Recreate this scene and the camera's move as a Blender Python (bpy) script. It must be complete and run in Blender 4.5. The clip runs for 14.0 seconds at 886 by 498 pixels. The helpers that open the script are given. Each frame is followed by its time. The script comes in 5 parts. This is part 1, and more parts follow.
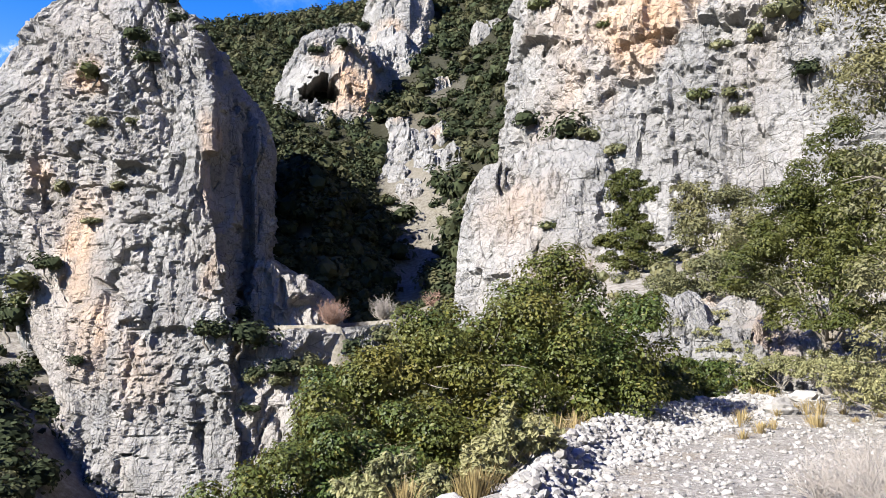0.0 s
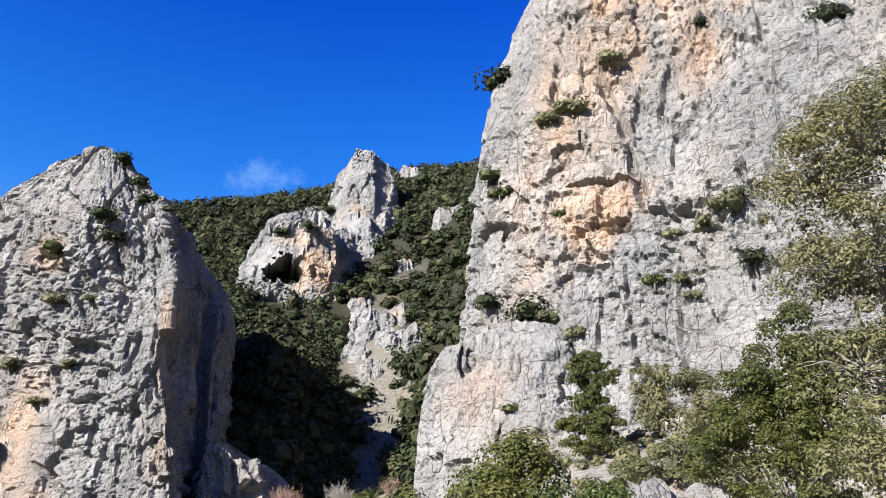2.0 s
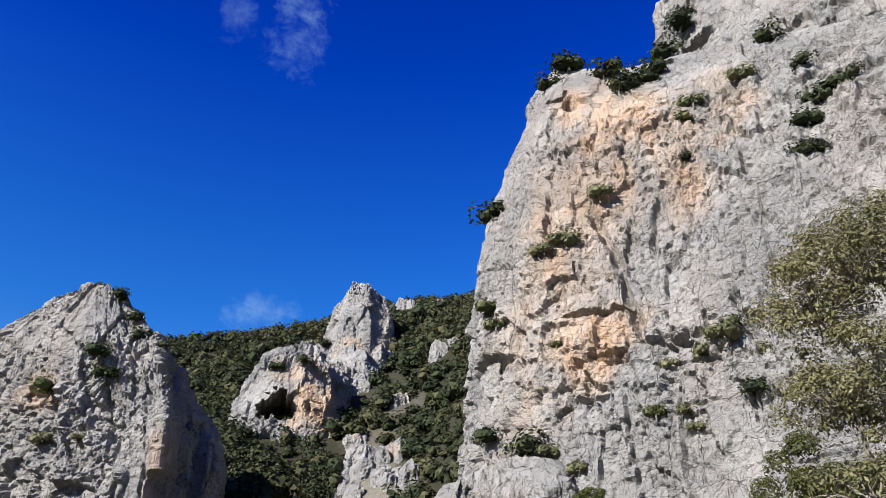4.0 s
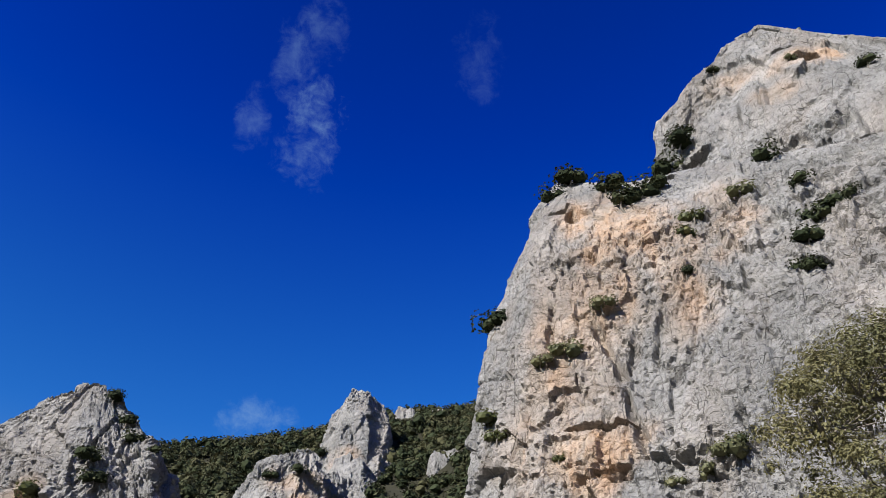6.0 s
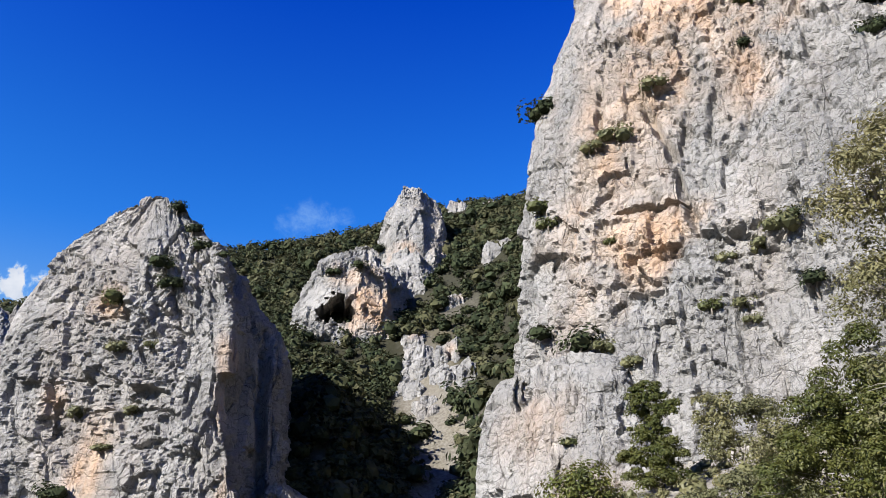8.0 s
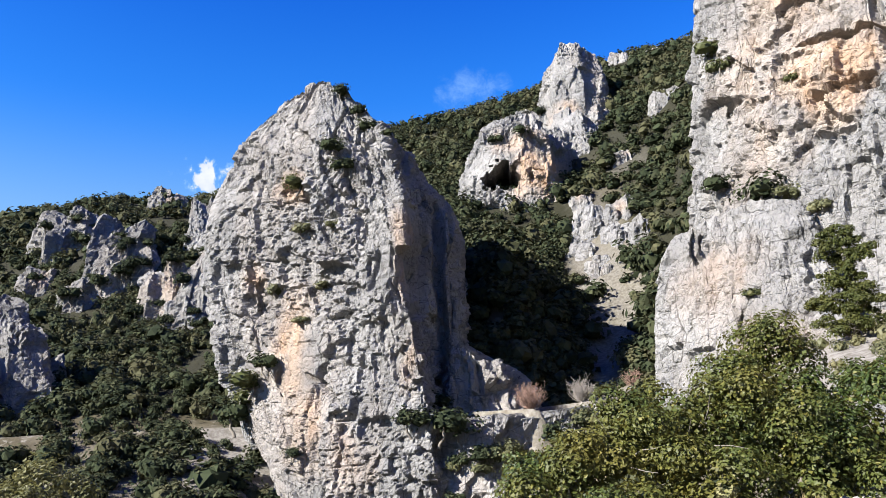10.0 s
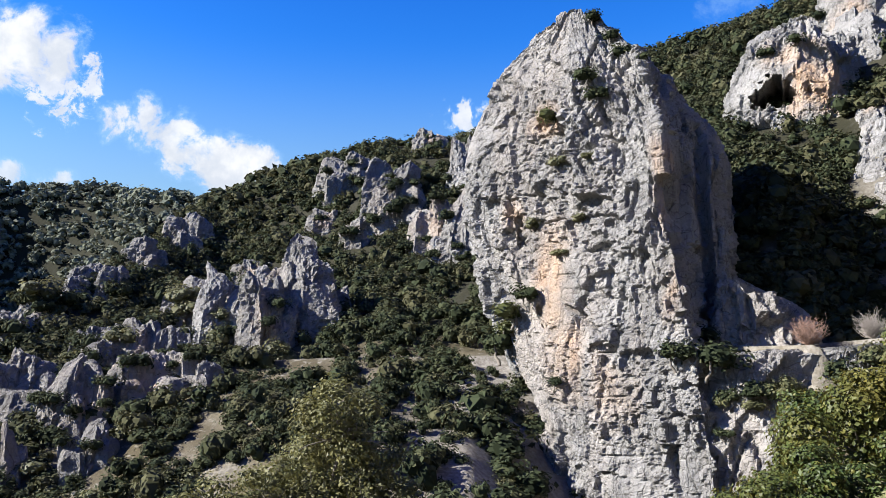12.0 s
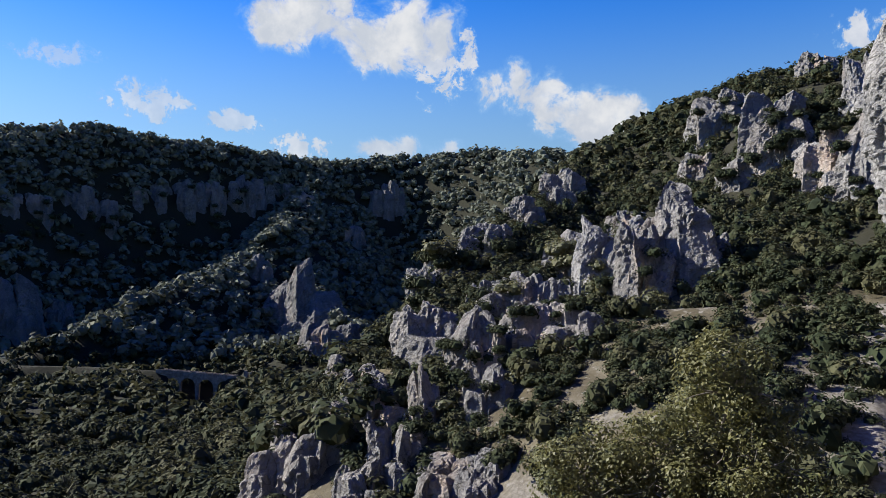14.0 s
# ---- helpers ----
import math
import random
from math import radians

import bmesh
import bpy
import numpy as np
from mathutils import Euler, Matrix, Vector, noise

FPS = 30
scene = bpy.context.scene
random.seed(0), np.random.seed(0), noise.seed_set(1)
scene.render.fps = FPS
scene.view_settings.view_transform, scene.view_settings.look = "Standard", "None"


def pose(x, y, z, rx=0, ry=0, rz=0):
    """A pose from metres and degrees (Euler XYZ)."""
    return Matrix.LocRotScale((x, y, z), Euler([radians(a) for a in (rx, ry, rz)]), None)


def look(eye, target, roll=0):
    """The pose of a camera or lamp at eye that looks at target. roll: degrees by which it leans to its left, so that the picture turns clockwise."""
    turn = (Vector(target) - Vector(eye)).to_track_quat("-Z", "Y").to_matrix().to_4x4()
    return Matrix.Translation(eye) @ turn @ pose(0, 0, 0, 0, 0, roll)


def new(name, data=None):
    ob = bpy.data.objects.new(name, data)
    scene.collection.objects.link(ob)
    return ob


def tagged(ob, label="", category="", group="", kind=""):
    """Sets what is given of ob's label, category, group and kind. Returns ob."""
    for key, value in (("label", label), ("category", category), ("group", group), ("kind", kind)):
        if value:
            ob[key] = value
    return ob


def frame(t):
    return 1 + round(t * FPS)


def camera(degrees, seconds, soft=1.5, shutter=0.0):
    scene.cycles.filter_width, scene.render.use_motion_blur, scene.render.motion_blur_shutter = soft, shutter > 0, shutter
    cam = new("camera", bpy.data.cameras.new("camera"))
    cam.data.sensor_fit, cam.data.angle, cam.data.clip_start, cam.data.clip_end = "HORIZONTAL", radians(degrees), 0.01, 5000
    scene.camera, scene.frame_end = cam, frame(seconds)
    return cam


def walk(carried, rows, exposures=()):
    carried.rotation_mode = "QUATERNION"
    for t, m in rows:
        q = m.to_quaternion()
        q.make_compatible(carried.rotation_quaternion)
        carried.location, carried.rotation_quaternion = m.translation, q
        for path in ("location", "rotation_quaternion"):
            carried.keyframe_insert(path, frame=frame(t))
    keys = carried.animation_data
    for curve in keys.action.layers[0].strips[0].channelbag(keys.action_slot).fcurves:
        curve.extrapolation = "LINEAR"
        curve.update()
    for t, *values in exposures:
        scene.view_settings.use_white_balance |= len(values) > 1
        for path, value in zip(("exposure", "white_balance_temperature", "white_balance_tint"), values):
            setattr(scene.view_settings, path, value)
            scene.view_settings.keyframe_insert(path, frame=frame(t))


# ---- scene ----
cam = camera(58.97, 14.0, soft=0.9)
# seconds, heading (left +), pitch (up +), roll (right side up +); the camera turns where it stands
TURNS = [
    (0.0, -0.00, 6.50, 0.50),
    (0.5, -0.98, 9.72, 0.15),
    (1.0, -1.01, 13.72, 0.12),
    (1.5, -2.58, 16.55, 0.61),
    (2.0, -2.77, 19.70, 0.47),
    (2.5, -2.66, 22.00, 0.16),
    (3.0, -2.79, 23.91, 0.07),
    (3.5, -2.94, 26.49, -0.12),
    (4.0, -3.07, 29.33, -0.30),
    (4.2, -2.92, 29.87, -0.07),
    (6.3, -2.67, 37.53, 1.32),
    (6.5, -2.54, 36.69, 1.37),
    (7.0, -1.51, 32.45, 0.29),
    (7.5, -0.42, 28.10, -0.75),
    (8.0, 1.12, 22.22, -0.58),
    (8.5, 6.64, 16.72, -0.21),
    (8.7, 8.81, 15.24, -0.76),
    (10.8, 18.31, 11.06, -0.42),
    (11.0, 20.67, 10.34, -0.23),
    (11.5, 27.53, 9.86, 0.19),
    (12.0, 32.89, 7.90, 0.16),
    (12.5, 46.22, 7.64, 0.76),
    (13.0, 53.50, 4.77, -0.02),
    (13.5, 55.81, 4.73, -0.32),
    (14.0, 59.87, 4.31, -0.26),
]


def turned(yaw, pitch, roll):
    return pose(0, 0, 0, 0, 0, yaw) @ pose(0, 0, 0, 90 + pitch) @ pose(0, 0, 0, 0, 0, roll)


EXPOSURES = [(0.0, 1.76), (1.0, 1.73), (1.5, 1.67), (3.0, 1.46), (4.2, 1.23), (6.3, 0.96), (7.0, 1.03), (8.0, 1.43), (8.7, 1.51), (10.8, 1.76), (12.0, 1.62), (13.0, 1.36), (14.0, 1.26)]
walk(cam, [(t, turned(*a)) for t, *a in TURNS], EXPOSURES)

# ---- light ----
SUN_AZ, SUN_EL = -132.0, 32.0
sun = new("sun", bpy.data.lights.new("sun", "SUN"))
sun.data.energy, sun.data.angle, sun.data.color = 5.0, radians(0.53), (1.0, 0.955, 0.89)
sun.matrix_world = look((100 * math.cos(radians(SUN_EL)) * math.sin(radians(SUN_AZ)), 100 * math.cos(radians(SUN_EL)) * math.cos(radians(SUN_AZ)), 100 * math.sin(radians(SUN_EL))), (0, 0, 0))


class Nodes:
    """A small writer for node trees."""

    def __init__(self, tree):
        self.t = tree
        tree.nodes.clear()

    def add(self, kind, props=None, **inputs):
        n = self.t.nodes.new(kind)
        for key, value in (props or {}).items():
            setattr(n, key, value)
        for key, value in inputs.items():
            self.put(n, key.replace("_", " "), value)
        return n

    def put(self, n, key, value):
        sock = n.inputs[int(key[1:])] if key[0] == "i" and key[1:].isdigit() else n.inputs[key]
        if hasattr(value, "is_output"):
            self.t.links.new(value, sock)
        else:
            sock.default_value = value

    def math(self, op, a, b=0.0, c=0.0, clamp=False):
        n = self.add("ShaderNodeMath", {"operation": op, "use_clamp": clamp})
        for i, v in enumerate((a, b, c)):
            self.put(n, f"i{i}", v)
        return n.outputs[0]

    def mix(self, fac, a, b, blend="MIX"):
        n = self.add("ShaderNodeMix", {"data_type": "RGBA", "blend_type": blend})
        self.put(n, "i0", fac)
        self.put(n, "i6", (*a, 1) if isinstance(a, tuple) and len(a) == 3 else a)
        self.put(n, "i7", (*b, 1) if isinstance(b, tuple) and len(b) == 3 else b)
        return n.outputs[2]

    def ramp(self, fac, lo, hi, to_lo=0.0, to_hi=1.0):
        n = self.add("ShaderNodeMapRange", {"interpolation_type": "SMOOTHSTEP"})
        for i, v in enumerate((fac, lo, hi, to_lo, to_hi)):
            self.put(n, f"i{i}", v)
        return n.outputs[0]

    def noise(self, vec, scale, detail=4.0, rough=0.55, dist=0.0):
        n = self.add("ShaderNodeTexNoise", Scale=scale, Detail=detail, Roughness=rough, Distortion=dist)
        if vec is not None:
            self.put(n, "Vector", vec)
        return n.outputs["Fac"]


def make_world():
    w = bpy.data.worlds.new("sky")
    scene.world = w
    w.use_nodes = True
    g = Nodes(w.node_tree)
    sky = g.add("ShaderNodeTexSky", {"sky_type": "NISHITA", "sun_disc": False, "sun_elevation": radians(SUN_EL), "sun_rotation": radians(SUN_AZ % 360),
                                     "altitude": 900.0, "air_density": 1.0, "dust_density": 0.2, "ozone_density": 4.0})
    way = g.add("ShaderNodeTexCoord").outputs["Generated"]
    xyz = g.add("ShaderNodeSeparateXYZ", Vector=way)
    low, up = g.ramp(xyz.outputs[2], 0.06, 0.4), g.ramp(xyz.outputs[2], 0.6, 0.92)
    value = g.math("SUBTRACT", g.math("MULTIPLY_ADD", low, 0.93, 0.85), g.math("MULTIPLY", up, 0.45))
    blue = g.add("ShaderNodeHueSaturation", Hue=g.math("MULTIPLY_ADD", g.ramp(xyz.outputs[2], 0.32, 0.75), 0.022, g.math("MULTIPLY_ADD", low, 0.034, 0.48)), Saturation=g.math("MULTIPLY_ADD", up, 0.03, g.math("MULTIPLY_ADD", low, 0.52, 0.82)), Value=value, Color=sky.outputs[0]).outputs[0]
    az = g.math("MULTIPLY", g.math("ARCTAN2", xyz.outputs[0], xyz.outputs[1]), 57.2958)
    el = g.math("MULTIPLY", g.math("ARCSINE", xyz.outputs[2]), 57.2958)
    # clouds: heading, elevation, half width, half height, density
    clouds = [(-68.5, 20.6, 5.5, 2.6, 1.0), (-63.5, 20.0, 5.0, 3.0, 1.0), (-59.8, 18.0, 2.6, 3.0, 0.9), (-54.0, 15.6, 3.6, 2.2, 0.95), (-49.5, 13.6, 4.4, 2.3, 1.0), (-46.0, 12.8, 2.2, 1.2, 0.8),
              (-86.5, 16.6, 2.6, 0.8, 0.6), (-81.0, 14.2, 3.0, 1.4, 0.7), (-74.8, 13.2, 2.2, 0.8, 0.7), (-70.5, 11.6, 2.2, 0.9, 0.8), (-63.0, 11.6, 4.4, 1.1, 0.8), (-31.0, 17.2, 2.4, 1.6, 0.9),
              (-10.7, 46.0, 2.6, 2.2, 0.50), (-13.5, 49.6, 2.0, 3.2, 0.26), (-11.1, 51.9, 2.4, 2.2, 0.20), (-16.6, 44.6, 1.6, 2.0, 0.24), (6.4, 50.6, 2.4, 2.6, 0.12), (-11.4, 23.9, 2.6, 1.5, 0.50), (-11.0, 43.5, 2.4, 2.6, 0.35)]
    wob, fray = g.noise(way, 16.0, 7.0, 0.62, 0.3), g.noise(way, 42.0, 7.0, 0.66, 0.3)
    total = None
    for a, e, wa, we, dens in clouds:
        u = g.math("DIVIDE", g.math("SUBTRACT", az, a), wa * 1.15)
        v = g.math("DIVIDE", g.math("SUBTRACT", el, e), we * 1.15)
        body = g.math("SUBTRACT", 1.0, g.math("ADD", g.math("MULTIPLY", u, u), g.math("MULTIPLY", v, v)))
        body = g.math("ADD", body, g.math("MULTIPLY_ADD", wob if wa > 3.2 else fray, 3.6 if wa > 3.2 else 5.0, -1.9 if wa > 3.2 else -2.7))
        cover = g.math("MULTIPLY", g.ramp(body, *((0.0, 0.75) if dens > 0.5 else (-0.4, 2.6))), dens)
        total = cover if total is None else g.math("MAXIMUM", total, cover)
    shade = g.ramp(g.noise(way, 22.0, 5.0, 0.6), 0.35, 0.7)
    white = g.mix(g.ramp(total, 0.3, 0.8), (2.7, 4.6, 7.3), g.mix(shade, (4.8, 5.2, 5.9), (6.7, 6.8, 7.0)))
    out = g.add("ShaderNodeBackground", Strength=0.05, Color=g.mix(total, blue, white))
    g.t.links.new(out.outputs[0], g.add("ShaderNodeOutputWorld").inputs[0])


make_world()

# ---- noise on arrays ----
def hashed(ix, iy, iz, seed):
    n = (ix.astype(np.int64) * 73856093) ^ (iy.astype(np.int64) * 19349663) ^ (iz.astype(np.int64) * 83492791) ^ (seed * 2654435761)
    n = (n & 0xFFFFFFFF).astype(np.uint64)
    n = ((n ^ (n >> np.uint64(15))) * np.uint64(2246822519)) & np.uint64(0xFFFFFFFF)
    n = ((n ^ (n >> np.uint64(13))) * np.uint64(3266489917)) & np.uint64(0xFFFFFFFF)
    return ((n ^ (n >> np.uint64(16))) & np.uint64(0xFFFFFF)).astype(np.float64) / 16777215.0


def vnoise(p, seed=0):
    i = np.floor(p)
    f = p - i
    f = f * f * (3 - 2 * f)
    out = 0.0
    for dx in (0, 1):
        for dy in (0, 1):
            for dz in (0, 1):
                wgt = (f[:, 0] if dx else 1 - f[:, 0]) * (f[:, 1] if dy else 1 - f[:, 1]) * (f[:, 2] if dz else 1 - f[:, 2])
                out = out + wgt * hashed(i[:, 0] + dx, i[:, 1] + dy, i[:, 2] + dz, seed)
    return out * 2 - 1


def fbm(p, octaves=4, seed=0, gain=0.5):
    out, amp = 0.0, 1.0
    for k in range(octaves):
        out = out + amp * vnoise(p * 2.03 ** k + 17.3 * k, seed + k)
        amp *= gain
    return out


def at(az, r, z):
    """A place from its compass heading (degrees, right +), its distance on the level and its height."""
    return np.array((r * math.sin(radians(az)), r * math.cos(radians(az)), z))


def mesh_of(name, verts, faces, material, smooth=False, attrs=None):
    """A mesh from arrays: vertices n x 3 and faces m x 3 or m x 4."""
    me = bpy.data.meshes.new(name)
    verts, faces = np.asarray(verts, np.float32), np.asarray(faces, np.int32)
    k = faces.shape[1]
    me.vertices.add(len(verts))
    me.vertices.foreach_set("co", verts.ravel())
    me.loops.add(faces.size)
    me.loops.foreach_set("vertex_index", faces.ravel())
    me.polygons.add(len(faces))
    me.polygons.foreach_set("loop_start", np.arange(0, faces.size, k, dtype=np.int32))
    me.polygons.foreach_set("loop_total", np.full(len(faces), k, np.int32))
    me.polygons.foreach_set("use_smooth", np.full(len(faces), smooth))
    for key, values in (attrs or {}).items():
        me.attributes.new(key, "FLOAT", "POINT").data.foreach_set("value", np.asarray(values, np.float32))
    me.update(calc_edges=True)
    me.materials.append(material)
    return me


def grid_faces(rows, cols, wrap=False):
    i, j = np.meshgrid(np.arange(rows - 1), np.arange(cols if wrap else cols - 1), indexing="ij")
    a, b = i * cols + j, i * cols + (j + 1) % cols
    return np.stack([a, b, b + cols, a + cols], -1).reshape(-1, 4)


def part(name, me, parent, label=""):
    ob = new(name, me)
    ob.parent = parent
    return tagged(ob, label)


# ---- materials ----
def principled(name, colour, rough=0.9, bump=None, bump_dist=0.05, strength=0.6, **more):
    m = bpy.data.materials.new(name)
    m.use_nodes = True
    g = Nodes(m.node_tree)
    bsdf = g.add("ShaderNodeBsdfPrincipled", Roughness=rough)
    bsdf.inputs["Specular IOR Level"].default_value = more.get("spec", 0.2)
    g.put(bsdf, "Base Color", colour(g))
    if bump:
        g.put(bsdf, "Normal", g.add("ShaderNodeBump", Strength=strength, Distance=bump_dist, Height=bump(g)).outputs[0])
    g.t.links.new(bsdf.outputs[0], g.add("ShaderNodeOutputMaterial").inputs[0])
    return m


def place(g, sx=1.0, sy=1.0, sz=1.0):
    geo = g.add("ShaderNodeNewGeometry").outputs["Position"]
    return g.add("ShaderNodeVectorMath", {"operation": "MULTIPLY"}, i0=geo, i1=(sx, sy, sz)).outputs[0]


# joint sets in limestone: level and upright stretch, cells a metre, crack width in cells, depth
JOINTS = ((1.0, 0.36, 0.42, 0.035, 1.0), (0.55, 1.0, 0.8, 0.05, 0.7), (1.0, 0.5, 1.6, 0.09, 0.5), (0.8, 1.0, 3.6, 0.14, 0.3))


def joint(g, sx, sz, scale):
    """Distance from the nearest joint between squarish blocks, and the block's own random height."""
    p = place(g)
    bend = g.add("ShaderNodeTexNoise", Vector=p, Scale=scale * 1.3, Detail=6.0, Roughness=0.65).outputs["Color"]
    bend = g.add("ShaderNodeVectorMath", {"operation": "SCALE"}, i0=bend, Scale=0.13 / scale).outputs[0]
    vec = g.add("ShaderNodeVectorMath", {"operation": "ADD"}, i0=place(g, sx, sx, sz), i1=bend).outputs[0]
    near = g.add("ShaderNodeTexVoronoi", {"feature": "F1", "distance": "CHEBYCHEV"}, Vector=vec, Scale=scale)
    then = g.add("ShaderNodeTexVoronoi", {"feature": "F2", "distance": "CHEBYCHEV"}, Vector=vec, Scale=scale).outputs["Distance"]
    return g.math("SUBTRACT", then, near.outputs["Distance"]), g.add("ShaderNodeSeparateColor", Color=near.outputs["Color"]).outputs[0]


def rock_colour(g, grey=(0.255, 0.252, 0.245), pale=(0.35, 0.341, 0.325)):
    p, streak = place(g), place(g, 1.0, 1.0, 0.16)
    c = g.mix(g.ramp(g.noise(p, 0.16, 6.0, 0.6), 0.36, 0.66), grey, pale)
    c = g.mix(g.ramp(g.noise(streak, 0.45, 6.0, 0.62, 0.4), 0.5, 0.72, 0.0, 0.5), c, (0.19, 0.192, 0.19))
    c = g.mix(g.ramp(g.noise(p, 1.1, 6.0, 0.7), 0.52, 0.74, 0.0, 0.55), c, (0.42, 0.408, 0.385))
    c = g.mix(g.ramp(g.noise(p, 2.6, 6.0, 0.75), 0.56, 0.68, 0.0, 0.5), c, (0.12, 0.118, 0.113))
    c = g.mix(g.ramp(g.noise(p, 4.0, 5.0, 0.7), 0.5, 0.66, 0.0, 0.35), c, (0.45, 0.44, 0.418))
    c = g.mix(g.ramp(g.noise(p, 8.0, 4.0, 0.75), 0.56, 0.68, 0.0, 0.5), c, (0.09, 0.089, 0.085))
    # each block a tone of its own, with the cracks' shade painted along the joints
    for k, (sx, sz, scale, wide, depth) in enumerate(JOINTS[:3]):
        edge, cell = joint(g, sx, sz, scale)
        c = g.mix(g.math("MULTIPLY", cell, 0.28), c, grey)
        crack_shade = g.math("MULTIPLY", g.ramp(edge, wide * 0.25, wide * 0.9, 1.0, 0.0), g.ramp(g.noise(p, 0.35 + 0.3 * k, 4.0, 0.6), 0.46, 0.62, 0.0, (0.75, 0.6, 0.4)[k]))
        c = g.mix(crack_shade, c, (0.035, 0.033, 0.03))
    warm = g.add("ShaderNodeAttribute", {"attribute_name": "stain"}).outputs["Fac"]
    tan = g.mix(g.ramp(g.noise(streak, 0.5, 5.0, 0.6), 0.35, 0.65), (0.51, 0.34, 0.22), (0.49, 0.39, 0.305))
    rust = g.math("MULTIPLY", warm, g.ramp(g.noise(p, 0.35, 6.0, 0.65, 0.5), 0.28, 0.6, 0.3, 1.0), clamp=True)
    c = g.mix(rust, c, tan)
    faint = g.ramp(g.noise(streak, 0.12, 4.0, 0.6), 0.46, 0.68, 0.0, 0.24)
    return g.mix(faint, c, (0.44, 0.355, 0.285))


def rock_bump(g):
    p = place(g)
    h = 0.0
    for sx, sz, scale, wide, depth in JOINTS:
        edge, cell = joint(g, sx, sz, scale)
        h = g.math("MULTIPLY_ADD", g.ramp(edge, 0.0, wide), depth * 0.6, h)
        h = g.math("MULTIPLY_ADD", cell, depth * 0.3, h)
    h = g.math("MULTIPLY_ADD", g.noise(p, 1.3, 10.0, 0.7), 0.8, h)
    h = g.math("ADD", h, g.math("MULTIPLY", g.noise(p, 6.0, 8.0, 0.8), 1.0))
    return g.math("MULTIPLY", h, g.ramp(g.noise(p, 0.17, 4.0, 0.6), 0.36, 0.62, 0.55, 1.2))


ROCK = principled("limestone", rock_colour, 0.92, rock_bump, 0.42, 0.85)
# limestone copy with the far hillside's shade put into its tones
ROCK_SHADED = principled("shaded_far_limestone", lambda g: rock_colour(g, (0.10, 0.10, 0.097), (0.175, 0.172, 0.163)), 0.92, rock_bump, 0.42, 0.85)
# the same limestone with darker grey and pale tones
ROCK_DARK = principled("dark_grey_limestone", lambda g: rock_colour(g, (0.185, 0.18, 0.17), (0.285, 0.274, 0.255)), 0.92, rock_bump, 0.42, 0.85)


def soil_colour(g):
    p = place(g)
    c = g.mix(g.ramp(g.noise(p, 0.12, 6.0, 0.6), 0.4, 0.62), (0.0648, 0.054, 0.0324), (0.124, 0.108, 0.0756))
    c = g.mix(g.ramp(g.noise(p, 0.9, 5.0, 0.65), 0.54, 0.7, 0.0, 0.7), c, (0.259, 0.243, 0.211))
    c = g.mix(g.ramp(g.noise(p, 4.0, 4.0, 0.7), 0.5, 0.72, 0.0, 0.7), c, (0.108, 0.0918, 0.054))
    grass = g.ramp(g.noise(p, 0.06, 5.0, 0.6), 0.48, 0.62, 0.0, 0.75)
    c = g.mix(grass, c, g.mix(g.noise(p, 2.5, 4.0), (0.0594, 0.054, 0.0259), (0.162, 0.13, 0.0648)))
    bare = g.add("ShaderNodeAttribute", {"attribute_name": "bare"}).outputs["Fac"]
    stone = g.mix(g.ramp(g.noise(p, 2.2, 6.0, 0.7), 0.35, 0.65), (0.136, 0.124, 0.108), (0.288, 0.272, 0.248))
    c = g.mix(bare, c, stone)
    pebbles = g.mix(g.ramp(g.noise(p, 14.0, 4.0, 0.7), 0.35, 0.65), (0.16, 0.146, 0.124), (0.32, 0.304, 0.276))
    pebbles = g.mix(g.ramp(g.noise(p, 0.8, 5.0, 0.6), 0.5, 0.7, 0.0, 0.5), pebbles, (0.208, 0.168, 0.12))
    c = g.mix(g.add("ShaderNodeAttribute", {"attribute_name": "gravel"}).outputs["Fac"], c, pebbles)
    # deep shade between the shrubs, painted into the soil as near black
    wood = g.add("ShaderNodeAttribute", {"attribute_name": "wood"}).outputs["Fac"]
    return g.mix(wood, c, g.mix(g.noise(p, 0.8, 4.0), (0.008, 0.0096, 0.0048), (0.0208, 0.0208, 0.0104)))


SOIL = principled("hillside_soil", soil_colour, 0.95, lambda g: g.math("ADD", g.noise(place(g), 1.1, 8.0, 0.7), g.math("MULTIPLY", g.noise(place(g), 9.0, 4.0, 0.7), 0.2)), 0.3, 0.7)

